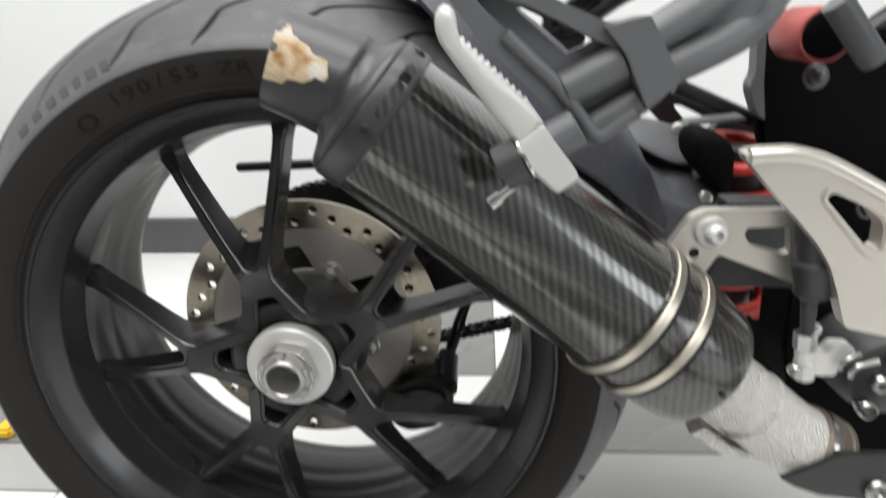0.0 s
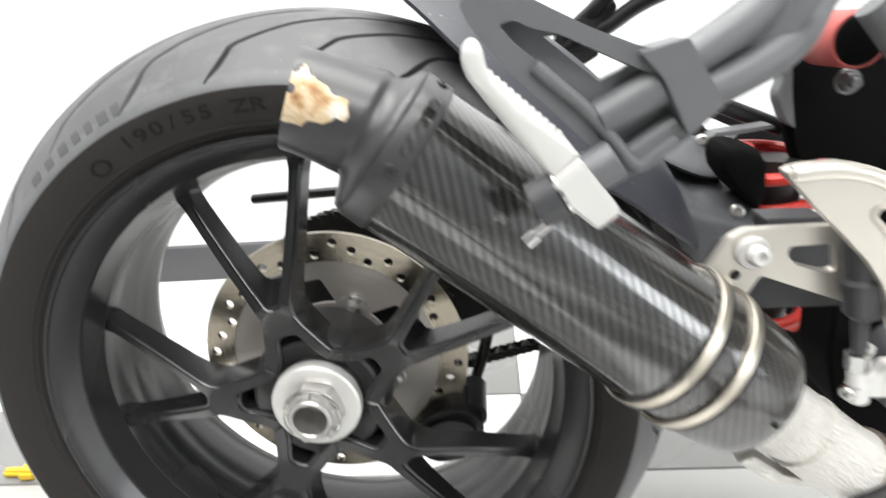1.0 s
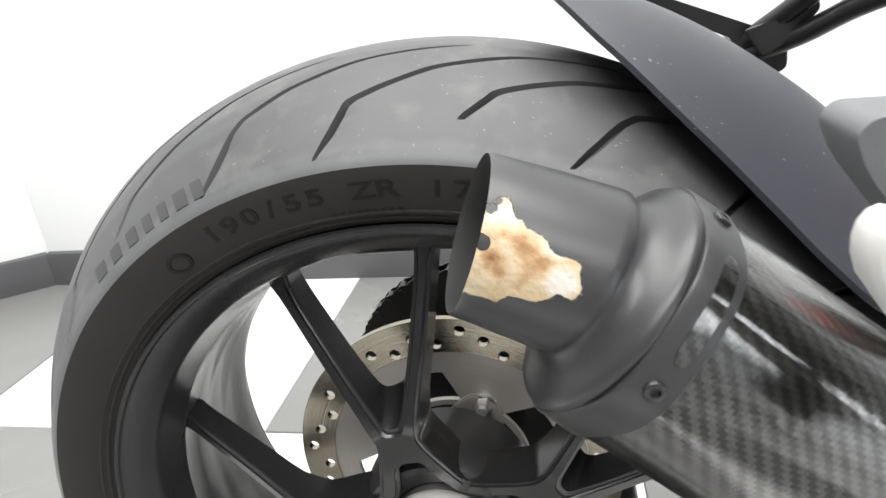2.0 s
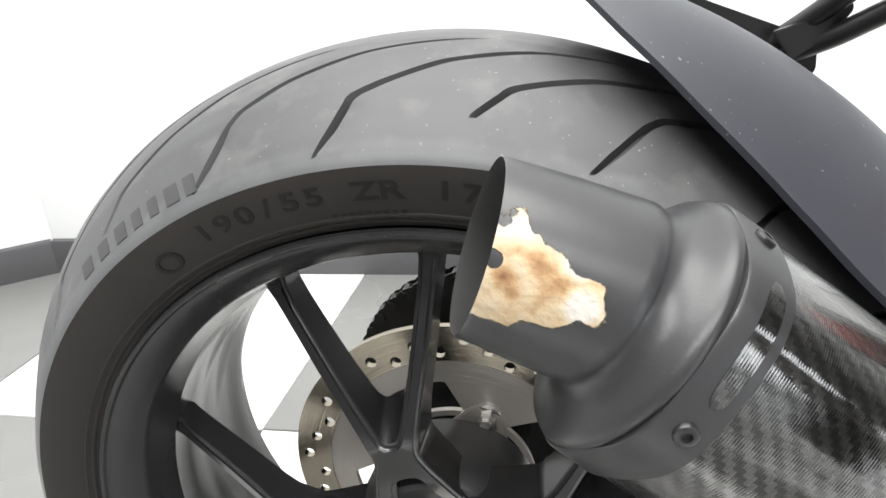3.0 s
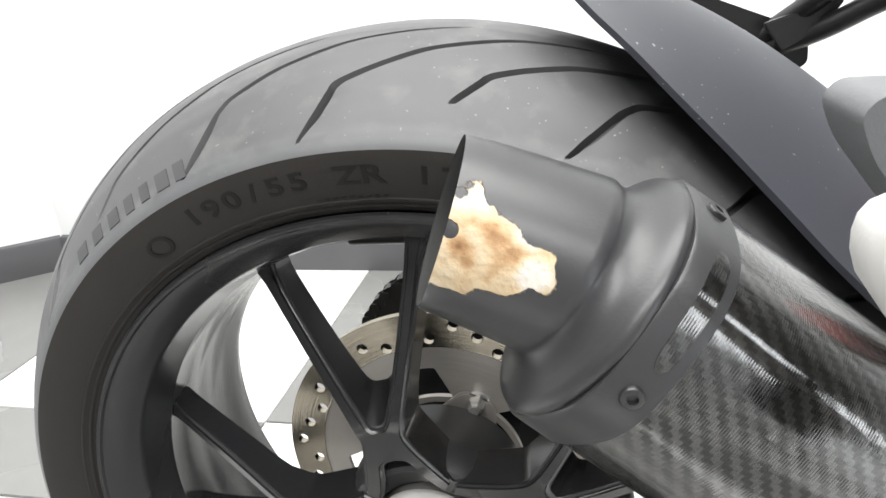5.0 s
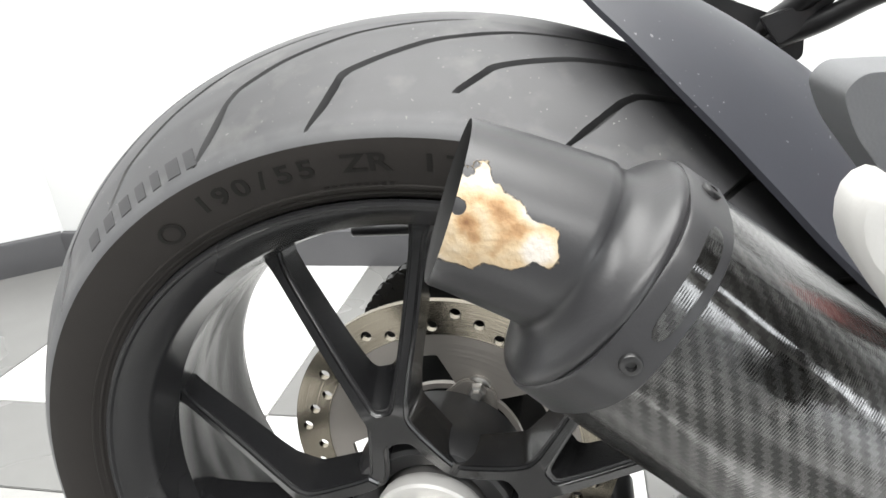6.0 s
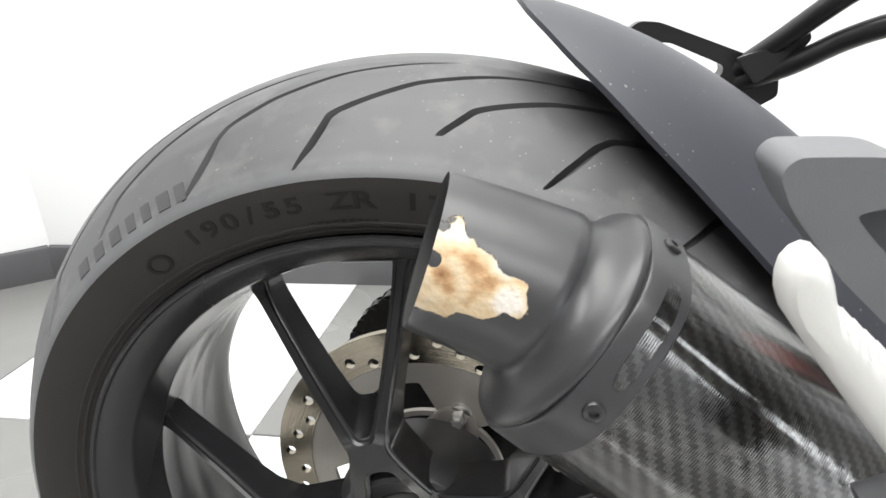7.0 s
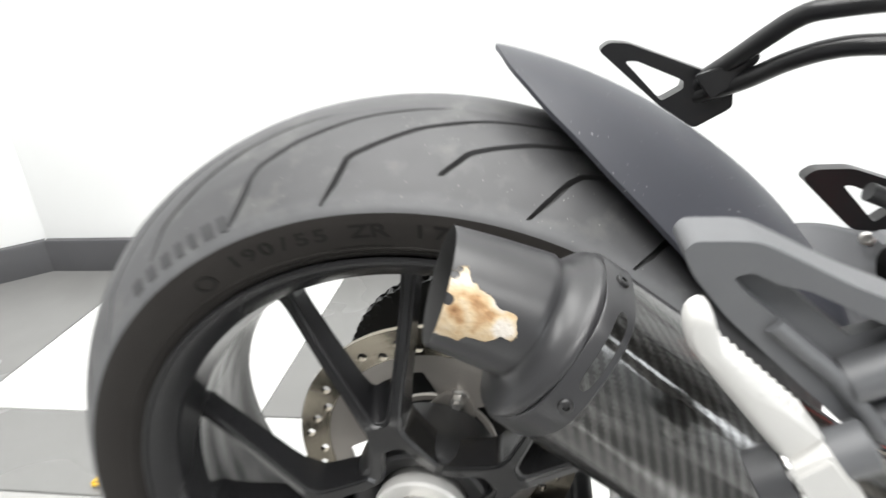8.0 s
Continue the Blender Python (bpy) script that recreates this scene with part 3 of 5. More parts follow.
tagged(part("window_1", east_side([(-6.24, 0.36), (-2.76, 0.36), (-2.76, 2.64), (-6.24, 2.64)], 5.98, 6.02, [[(-6.16, 0.44), (-4.53, 0.44), (-4.53, 2.56), (-6.16, 2.56)], [(-4.47, 0.44), (-2.84, 0.44), (-2.84, 2.56), (-4.47, 2.56)]]), WALL_PAINT), "white window frame with two openings", "window", kind="structure")
wall("wall_south", -6, 6, -6.7, -6.5, DIM_WALL, "plain unseen wall, greyed to dim the room")
wall("wall_back", -6, 6, 3.0, 3.2)
tagged(part("ceiling", box(-6.2, 6.2, -6.7, 3.2, 3.0, 3.1), WALL_PAINT), "plain white ceiling", "ceiling", kind="structure")


def skirting(name, length):
    prof = [(0.0, 0.0), (-0.016, 0.0), (-0.016, 0.084), (-0.012, 0.093), (0.0, 0.096)]
    b = loft([[(x, y, z) for y, z in prof] for x in (-length, 0.0)])
    return tagged(part(name, b, SKIRTING), "dark grey glossy skirting along the wall", "skirting", kind="structure")


skirting("baseboard_north", 7.30).matrix_world = Matrix.Translation((6.0, 1.0215, 0))
skirting("baseboard_slant", 2.0).matrix_world = slant.matrix_world @ Matrix.Translation((0.006, 0.0215, 0))

# ---- motorcycle: tyre ----
bike = tagged(new("motorcycle"), "dark grey sport motorcycle with a carbon silencer, standing on the tiles", "motorcycle")
PROFILE = [(0.0, 0.3142), (0.012, 0.3138), (0.024, 0.3121), (0.036, 0.3084), (0.048, 0.3026), (0.060, 0.2955), (0.072, 0.2865), (0.083, 0.2780), (0.091, 0.2712), (0.0948, 0.2668), (0.0960, 0.2640)]
SIDE = [(0.0962, 0.2600), (0.0955, 0.2545), (0.0935, 0.2480), (0.0905, 0.2410), (0.0892, 0.2386), (0.0896, 0.2380), (0.0894, 0.2372), (0.0878, 0.2362), (0.0868, 0.2350), (0.0871, 0.2344), (0.0868, 0.2336), (0.0852, 0.2326), (0.0842, 0.2304), (0.080, 0.2280)]


GROOVES = 24
# grooves that stand off the even spacing, in degrees
SHIFTS = {22: 3.4, 21: 3.0, 20: 2.0, 19: 1.0}
# the three kinds of groove that follow one another: across the tread, along the wheel in degrees, and where each ends
CURVES = (([0.0, 0.0235, 0.0278, 0.0345, 0.0465, 0.0575, 0.0655, 0.0800, 0.0925, 0.0960], [-31.0, -31.0, -26.0, -20.0, -12.0, -7.0, -3.2, -1.7, 0.0, 0.5], 0.0925),
          ([0.0, 0.0235, 0.0278, 0.0345, 0.0465, 0.0572, 0.0640, 0.0762, 0.0884, 0.0960], [-31.0, -31.0, -25.5, -19.0, -11.0, -5.8, -4.4, -2.8, -1.0, 0.2], 0.0915),
          ([0.0, 0.0235, 0.0278, 0.0345, 0.0465, 0.0560, 0.0620, 0.0690, 0.0765, 0.0960], [-31.0, -31.0, -25.5, -19.0, -11.0, -6.2, -3.4, -2.0, -0.4, 1.5], 0.0775))


def tyre_mesh():
    """Two flanks of tread whose columns run along the oblique rain grooves, and two sidewalls."""
    ys = np.concatenate([np.linspace(0.0, 0.0225, 10), np.linspace(0.0245, 0.0930, 62), [0.0945, 0.0955, 0.0960]])
    rs = np.interp(ys, [p[0] for p in PROFILE], [p[1] for p in PROFILE])
    rs = np.convolve(np.pad(rs, 2, mode="edge"), np.ones(5) / 5, mode="valid") * (ys < 0.088) + rs * (ys >= 0.088)
    fine = np.linspace(0, 0.096, 400)
    half = np.interp(ys, [0.0, 0.0235, 0.03, 0.045, 0.067, 0.08, 0.0925, 0.096], [0.0004, 0.0006, 0.0012, 0.0017, 0.0019, 0.0017, 0.0009, 0.0004])
    pitch_deg = 360.0 / GROOVES
    verts, faces, mats = [], [], []

    def groove(g, side):
        """Mid line, half width, depth and the shallow bevel beside a groove, all along ys."""
        cy, ct, y0 = CURVES[g % 3]
        bend = np.convolve(np.pad(np.interp(fine, cy, ct), 8, mode="edge"), np.ones(17) / 17, mode="valid")
        slope = np.interp(ys, fine, np.gradient(np.radians(bend), fine)) * rs
        open_ = np.where(ys < y0, 1.0, 0.35)
        wide = np.degrees(half * np.sqrt(1 + slope ** 2) / rs) * open_
        depth = 0.0058 * np.clip((ys - 0.0240) / 0.006, 0, 1) * np.clip((y0 - ys) / 0.006, 0, 1)
        if g % 3 == 2:
            bevel = np.full(len(ys), 0.3)
        else:
            bevel = np.interp(ys, [0.0640, 0.0660, 0.0720, 0.0895, 0.0915], [0.3, 0.5, 2.0, 2.9, 0.3])
        t0 = 97.9 + g * pitch_deg + (0 if side < 0 else 6.6) + SHIFTS.get(g % GROOVES, 0.0)
        return t0 + np.interp(ys, fine, bend), wide, depth, bevel

    def strip(grid, kinds):
        base, n, m = len(verts), len(grid), len(grid[0])
        for row in grid:
            verts.extend(row)
        for i in range(n):
            for j in range(m - 1):
                i2 = (i + 1) % n
                faces.append((base + i * m + j, base + i * m + j + 1, base + i2 * m + j + 1, base + i2 * m + j))
                mats.append(kinds[i] if np.isscalar(kinds[i]) else kinds[i][j])
    for side in (-1, 1):
        grid, kinds = [], []

        def column(th, R, kind):
            t = np.radians(th)
            grid.append(list(zip(R * np.cos(t), side * ys, 0.32 + R * np.sin(t))))
            kinds.append(kind)
        for g in range(GROOVES):
            mid, wide, depth, bevel = groove(g, side)
            sunk = np.where(bevel > 0.45, 0.0016, 0.0) * np.clip(bevel / 2.0, 0, 1) * np.clip((0.0915 - ys) / 0.010, 0, 1)
            # sunk faces get the darker groove rubber, which paints in their shade
            darkened = [2 if min(depth[j], depth[j + 1]) > 0.0002 else 0 for j in range(len(ys) - 1)]
            column(mid - wide - bevel, rs, 0)
            column(mid - wide * 1.02, rs - sunk, darkened)
            column(mid - wide * 0.72, rs - np.maximum(depth, sunk), darkened)
            column(mid + wide * 0.72, rs - depth, darkened)
            column(mid + wide, rs, 0)
            column(mid + wide * 1.25, rs, 0)
            after, wide2, _, bevel2 = groove(g + 1, side)
            a, b = mid + wide * 1.25, after - wide2 - bevel2
            for s in np.linspace(0, 1, 13)[1:-1]:
                column(a + (b - a) * s, rs, 0)
        strip(grid, kinds)
        wall_grid = [[(r * math.cos(t), side * y, 0.32 + r * math.sin(t)) for y, r in [PROFILE[-1]] + SIDE] for t in np.linspace(0, 2 * math.pi, 361)[:-1]]
        strip(wall_grid, [1] * len(wall_grid))
    me = bpy.data.meshes.new("tyre")
    me.from_pydata(verts, [], faces)
    for mat in (RUBBER, SIDEWALL, GROOVE_DARK):
        me.materials.append(mat)
    me.polygons.foreach_set("material_index", np.array(mats, dtype=np.int32))
    me.update()
    smooth(me, 32)
    return me


tyre = new("tyre", tyre_mesh())
tyre.parent = bike
tagged(tyre, "worn black rubber tyre with oblique rain grooves")


def side_r_to_y(r):
    return float(np.interp(r, [p[1] for p in SIDE[::-1]], [p[0] for p in SIDE[::-1]]))


def side_text(name, chars, a0, a1, r_mid, height, mat, depth=0.0004):
    """Letters moulded round the sidewall, from the angle a0 to a1."""
    allb = bmesh.new()
    n = len(chars)
    for i, ch in enumerate(chars):
        if ch == " ":
            continue
        cu = bpy.data.curves.new("glyph", "FONT")
        cu.body, cu.size, cu.align_x, cu.extrude, cu.offset = ch, height * 1.4, "CENTER", 0.0, height * 0.03
        ob = bpy.data.objects.new("glyph", cu)
        scene.collection.objects.link(ob)
        dg = bpy.context.evaluated_depsgraph_get()
        me = bpy.data.meshes.new_from_object(ob.evaluated_get(dg))
        a = a0 + (a1 - a0) * (i + 0.5) / n
        for v in me.vertices:
            r = r_mid - height / 2 + v.co.y
            t = radians(a) - v.co.x * 1.5 / r_mid
            v.co = Vector((r * math.cos(t), -side_r_to_y(r) - depth, 0.32 + r * math.sin(t)))
        allb.from_mesh(me)
        bpy.data.objects.remove(ob)
        bpy.data.curves.remove(cu)
        bpy.data.meshes.remove(me)
    geom = bmesh.ops.extrude_face_region(allb, geom=allb.faces[:])
    for v in (g for g in geom["geom"] if isinstance(g, bmesh.types.BMVert)):
        v.co.y += depth + 0.0004
    return part(name, allb, mat, tyre, "raised size marking on the sidewall")


side_text("size_marking", "190/55 ZR 17", 114.9, 80.0, 0.2522, 0.0096, SIDEWALL_RAISED)


def name_bar(mid, width):
    """One slanting bar of the product name on the shoulder, kept plain."""
    secs = []
    for i in range(5):
        row = []
        for y, lift in ((0.0908, -0.0008), (0.0908, 0.0004), (0.0855, 0.0005), (0.0805, 0.0004), (0.0805, -0.0008)):
            t = radians(mid + width * (0.5 - i / 4) + (0.0855 - y) * 85)
            r = float(np.interp(y, [p[0] for p in PROFILE], [p[1] for p in PROFILE])) + lift * 0.8
            row.append((r * math.cos(t), -y - lift * 0.6, 0.32 + r * math.sin(t)))
        secs.append(row)
    return loft(secs)


for mid, width in ((131.2, 2.2), (127.6, 1.9), (124.2, 1.9), (121.2, 1.5), (118.5, 1.4), (115.6, 1.9), (113.0, 1.5)):
    part("name_bar", name_bar(mid, width), BAR_RUBBER, tyre)
ring = lathe([(-0.0007, 0.0085), (-0.0007, 0.0060), (0.0006, 0.0060), (0.0006, 0.0085)], 32)
for v in ring.verts:
    r, t = 0.2475 + v.co.z * 0.7, radians(120.2) - v.co.x / 0.2475
    v.co = Vector((r * math.cos(t), -side_r_to_y(r) + v.co.y, 0.32 + r * math.sin(t)))
part("round_mark", ring, SIDEWALL_RAISED, tyre, "moulded ring mark on the sidewall")
ticks = bmesh.new()
for i in range(9):
    t = 97.5 - 1.05 * i
    vs = []
    for lift in (0.0005, -0.0006):
        for (dt, r) in ((-0.28, 0.2392), (0.28, 0.2392), (0.28, 0.2402), (-0.28, 0.2402)):
            a = radians(t + dt)
            vs.append(ticks.verts.new((r * math.cos(a), -side_r_to_y(r) - lift, 0.32 + r * math.sin(a))))
    ticks.faces.new(vs[:4])
    for q in range(4):
        ticks.faces.new((vs[q], vs[(q + 1) % 4], vs[4 + (q + 1) % 4], vs[4 + q]))
part("fine_print", ticks, SIDEWALL_RAISED, tyre, "row of tiny moulded ticks near the bead")

# ---- motorcycle: wheel ----
RIM = [(-0.0825, 0.2285), (-0.0862, 0.2298), (-0.0880, 0.2288), (-0.0886, 0.2274), (-0.0880, 0.2262), (-0.0862, 0.2252), (-0.0858, 0.2244), (-0.0835, 0.2215), (-0.0790, 0.2172), (-0.0745, 0.2135), (-0.0705, 0.2105),
       (-0.0690, 0.2092), (-0.0660, 0.2084), (-0.0600, 0.2068), (-0.0480, 0.2034), (-0.0440, 0.2020), (-0.0425, 0.2024), (-0.0300, 0.2000), (-0.0180, 0.1982), (-0.0165, 0.1986), (-0.0100, 0.1976), (0.0060, 0.1967), (0.0075, 0.1971),
       (0.0150, 0.1965), (0.0400, 0.1975), (0.0560, 0.2012), (0.0680, 0.2075), (0.0800, 0.2125),
       (0.0868, 0.2195), (0.0872, 0.2282), (0.0825, 0.2290), (0.079, 0.224), (-0.079, 0.224)]
wheel = part("rear_wheel", lathe(RIM, 180, centre=WHEEL), RIM_PAINT, bike, "black painted cast rim", angle=28)


# half of a spoke's front outline: out along the spoke, off its middle line, and how far the back stands out beyond it
SPOKE = [(0.0935, 0.0000, 0.0150), (0.0937, 0.0034, 0.0145), (0.0955, 0.0056, 0.0090), (0.1000, 0.0078, 0.0045), (0.1070, 0.0110, 0.0032), (0.1150, 0.0146, 0.0030), (0.1300, 0.0208, 0.0030), (0.1420, 0.0257, 0.0030), (0.1550, 0.0309, 0.0030), (0.1680, 0.0360, 0.0030), (0.1800, 0.0405, 0.0030), (0.1900, 0.0435, 0.0030), (0.1980, 0.0440, 0.0030), (0.2040, 0.0415, 0.0030), (0.2090, 0.0360, 0.0030),
         (0.2010, 0.0690, 0.0030), (0.1985, 0.0630, 0.0030), (0.1930, 0.0578, 0.0030), (0.1860, 0.0535, 0.0030), (0.1800, 0.0508, 0.0030), (0.1680, 0.0462, 0.0030), (0.1550, 0.0412, 0.0030), (0.1420, 0.0362, 0.0030), (0.1300, 0.0314, 0.0030), (0.1150, 0.0250, 0.0030), (0.1040, 0.0206, 0.0030), (0.0960, 0.0176, 0.0030), (0.0900, 0.0158, 0.0028), (0.0860, 0.0149, 0.0026), (0.0820, 0.0151, 0.0026), (0.0770, 0.0166, 0.0026), (0.0700, 0.0191, 0.0026), (0.0620, 0.0221, 0.0026), (0.0540, 0.0252, 0.0024), (0.0480, 0.0278, 0.0018), (0.0425, 0.0308, 0.0000),
         (0.0320, 0.0232, 0.0000), (0.0400, 0.0176, 0.0020), (0.0500, 0.0130, 0.0020), (0.0580, 0.0103, 0.0020), (0.0630, 0.0086, 0.0020), (0.0655, 0.0058, 0.0020), (0.0662, 0.0000, 0.0020)]


def spoke_mesh(ang):
    """One cast spoke: two blades out to the rim, a waist, and two legs down to the hub, with sloping sides."""
    loop = SPOKE + [(u, -w, o) for u, w, o in SPOKE[-2:0:-1]]
    n = len(loop)
    area = sum(loop[i][0] * loop[(i + 1) % n][1] - loop[(i + 1) % n][0] * loop[i][1] for i in range(n))
    ca, sa = math.cos(radians(ang)), math.sin(radians(ang))

    def place(u, w, front):
        r = math.hypot(u, w)
        if front:
            y = float(np.interp(r, [0.036, 0.055, 0.075, 0.094, 0.19, 0.2025, 0.212], [-0.0745, -0.0785, -0.0820, -0.0825, -0.0480, -0.0425, -0.0400]))
        else:
            y = float(np.interp(r, [0.036, 0.060, 0.108, 0.15, 0.19, 0.212], [-0.044, -0.050, -0.053, -0.041, -0.029, -0.023]))
        return (u * ca - w * sa, y, 0.32 + u * sa + w * ca)
    b = bmesh.new()
    deep = [(0.1090, 0.0000), (0.1090, 0.0036), (0.1098, 0.0058), (0.1110, 0.0074), (0.1130, 0.0092), (0.1180, 0.0119)]
    flat = [b.verts.new((u, 0, w)) for u, w, _ in loop]
    rim_e = [b.edges.new((flat[i], flat[(i + 1) % n])) for i in range(n)]
    bmesh.ops.triangle_fill(b, use_beauty=True, use_dissolve=False, edges=rim_e, normal=(0, -1, 0))
    back = []
    for i, (u, w, o) in enumerate(loop):
        (u0, w0, _), (u1, w1, _) = loop[i - 1], loop[(i + 1) % n]
        d = Vector((u1 - u0, w1 - w0)).normalized()
        k = o if area > 0 else -o
        u, w = u + d.y * k, w - d.x * k
        if i < len(deep):
            u, w = deep[i]
        elif i > n - len(deep):
            u, w = deep[n - i][0], -deep[n - i][1]
        back.append(b.verts.new(place(u, w, False)))
    other = dict(zip(flat, back))
    for f in b.faces[:]:
        b.faces.new([other[v] for v in reversed(f.verts)])
    for v, (u, w, _) in zip(flat, loop):
        v.co = place(u, w, True)
    for i in range(n):
        j = (i + 1) % n
        b.faces.new((flat[i], flat[j], back[j], back[i]))
    bmesh.ops.recalc_face_normals(b, faces=b.faces[:])
    front_edges = [e for e in b.edges if e.verts[0] in flat and e.verts[1] in flat and e.calc_face_angle(0) > radians(35)]
    bmesh.ops.bevel(b, geom=front_edges, offset=0.0026, segments=3, affect="EDGES", clamp_overlap=True)
    return b


for n in range(5):
    part("spoke", spoke_mesh(103.9 + 72 * n), WHEEL_PAINT, wheel, angle=40)
hub = lathe([(-0.073, 0.0001), (-0.073, 0.0330), (-0.0715, 0.0345), (-0.0660, 0.0355), (-0.0520, 0.0375), (-0.0515, 0.0300)], 60, closed=False, centre=WHEEL)
part("hub", hub, HUB_METAL, wheel, "dull metal hub barrel behind the spokes")
rear_hub = lathe([(-0.0660, 0.0380), (-0.0710, 0.0500), (-0.0735, 0.0530), (-0.0720, 0.0560), (-0.0660, 0.0588), (-0.0560, 0.0608), (-0.0450, 0.0614), (-0.0300, 0.0604), (-0.0120, 0.0580), (-0.0120, 0.0500)], 72, closed=False, centre=WHEEL)
part("hub_drum", rear_hub, DRUM_PAINT, wheel, "black hub drum")
# blackened so that the inside of the hub stays in shade
part("hub_core", lathe([(-0.012, 0.0500), (0.10, 0.0500), (0.10, 0.0001)], 48, closed=False, centre=WHEEL), SHADE_BLACK, wheel)
washer = lathe([(-0.072, 0.022), (-0.0825, 0.022), (-0.0845, 0.0285), (-0.0845, 0.0362), (-0.0830, 0.0380), (-0.0760, 0.0385), (-0.072, 0.0375)], 60, centre=WHEEL)
part("washer", washer, ALU, wheel, "pale aluminium hub washer")
nut = lathe([(-0.083, 0.015), (-0.083, 0.0262), (-0.0880, 0.0265), (-0.0950, 0.0250), (-0.0962, 0.0235), (-0.0990, 0.0232), (-0.0990, 0.0185), (-0.1040, 0.0182), (-0.1055, 0.0170), (-0.1055, 0.0150), (-0.1040, 0.0140), (-0.060, 0.0140)], 48, closed=False, centre=WHEEL)
for v in nut.verts:
    r, a = math.hypot(v.co.x, v.co.z - 0.32), math.atan2(v.co.z - 0.32, v.co.x)
    if r > 0.0225:
        k = 0.85 / math.cos((a + 0.2) % (math.pi / 3) - math.pi / 6)
        v.co.x, v.co.z = v.co.x * k, 0.32 + (v.co.z - 0.32) * k
part("axle_nut", nut, NUT_STEEL, wheel, "bright castellated axle nut", angle=25)
lugs = []
for a in (20, 92, 160, 250, 320):
    b = box(-0.0028, 0.0028, -0.1035, -0.0950, 0.0186, 0.0228, bevel=0.0007)
    bmesh.ops.transform(b, matrix=Matrix.Translation(WHEEL) @ Matrix.Rotation(radians(90 - a), 4, "Y"), verts=b.verts[:])
    lugs.append(b)
part("nut_lug", join(*lugs), NUT_STEEL, wheel)
clip = tube([(0.0238 * math.cos(radians(a)), -0.0985, 0.32 + 0.0238 * math.sin(radians(a))) for a in range(-60, 230, 10)], 0.0009, 8)
part("lock_clip", clip, STEEL, wheel, "thin steel locking clip")

# ---- motorcycle: brake disc, sprocket, chain ----
RADII = [0.104, 0.1112, 0.117, 0.106, 0.1122]
holes = [ring_loop(RADII[i % 5] * math.cos(radians(66.5 + 9 * i)), 0.32 + RADII[i % 5] * math.sin(radians(66.5 + 9 * i)), 0.0042, 14) for i in range(40)]
disc = part("brake_disc", xz_plate(ring_loop(0, 0.32, 0.1262, 120), -0.0025, 0.0025, [ring_loop(0, 0.32, 0.0992, 96)] + holes), DISC_STEEL, bike, "worn steel brake disc drilled with holes", angle=30)


def arc_window(mid, span, r0, r1):
    wide = span - 11
    out = [(r1 * math.cos(radians(mid - wide + 2 * wide * i / 12)), 0.32 + r1 * math.sin(radians(mid - wide + 2 * wide * i / 12))) for i in range(13)]
    out += [(r0 * math.cos(radians(mid + span - 2 * span * i / 12)), 0.32 + r0 * math.sin(radians(mid + span - 2 * span * i / 12))) for i in range(13)]
    return rounded(out, 0.006, 2)


carrier = xz_plate(ring_loop(0, 0.32, 0.0996, 96), -0.0015, 0.0025, [arc_window(111.4 + 90 * i, 29, 0.057, 0.0815) for i in range(4)] + [ring_loop(0, 0.32, 0.0525, 48)])
part("carrier", carrier, CARRIER_STEEL, disc, "smooth grey steel disc carrier", angle=30)
for i in range(4):
    a = radians(66.5 + 90 * i)
    x, z = 0.0605 * math.cos(a), 0.32 + 0.0605 * math.sin(a)
    part("disc_bolt", join(lathe([(-0.0015, 0.0001), (-0.0015, 0.0098), (-0.0045, 0.0098), (-0.0050, 0.0090), (-0.0050, 0.0001)], 24, closed=False, centre=(x, 0, z)),
                           lathe([(-0.005, 0.0066), (-0.0112, 0.0064), (-0.0118, 0.0050), (-0.0118, 0.0042), (-0.0150, 0.0040), (-0.0152, 0.0001)], 6, closed=False, centre=(x, 0, z))), NUT_STEEL, disc, "bright hexagon nut on a washer", angle=20)
    arm = xz_plate(rounded([(x - 0.012 * math.sin(a) + 0.006 * math.cos(a), z + 0.012 * math.cos(a) + 0.006 * math.sin(a)), (x + 0.012 * math.sin(a) + 0.006 * math.cos(a), z - 0.012 * math.cos(a) + 0.006 * math.sin(a)),
                            (0.046 * math.cos(a - 0.55), 0.32 + 0.046 * math.sin(a - 0.55)), (0.046 * math.cos(a + 0.55), 0.32 + 0.046 * math.sin(a + 0.55))], 0.008), -0.006, -0.0016, bevel=0.001)
    part("carrier_arm", arm, CARRIER_STEEL, disc)
caliper = join(xz_plate(rounded([(0.104, 0.268), (0.128, 0.262), (0.140, 0.246), (0.122, 0.212), (0.088, 0.206), (0.058, 0.232), (0.076, 0.256)], 0.012, 6), -0.026, 0.035, bevel=0.007),
               xz_plate(rounded([(0.122, 0.268), (0.142, 0.258), (0.140, 0.240), (0.114, 0.248)], 0.008, 6), -0.012, 0.05, bevel=0.006))
part("brake_caliper", caliper, BLACK_PAINT, bike, "black brake caliper behind the spokes")


def sprocket():
    pts = []
    for i in range(42 * 4):
        a = 2 * math.pi * i / (42 * 4)
        r = 0.1030 + (0.0050 if i % 4 in (0, 1) else 0.0)
        pts.append((r * math.cos(a), 0.32 + r * math.sin(a)))
    return xz_plate(pts, 0.117, 0.123, [ring_loop(0, 0.32, 0.03, 48)])


part("sprocket", sprocket(), BLACK_STEEL, bike, "black toothed rear sprocket", angle=25)
pitch = 0.015875
run = []
# chain path: round the rear of the sprocket, then two straight runs forward
R_C = 0.107
lead_low, lead_up = radians(-76.4), radians(84.0)
n_arc = int((2 * math.pi - (lead_up - lead_low)) * R_C / pitch)
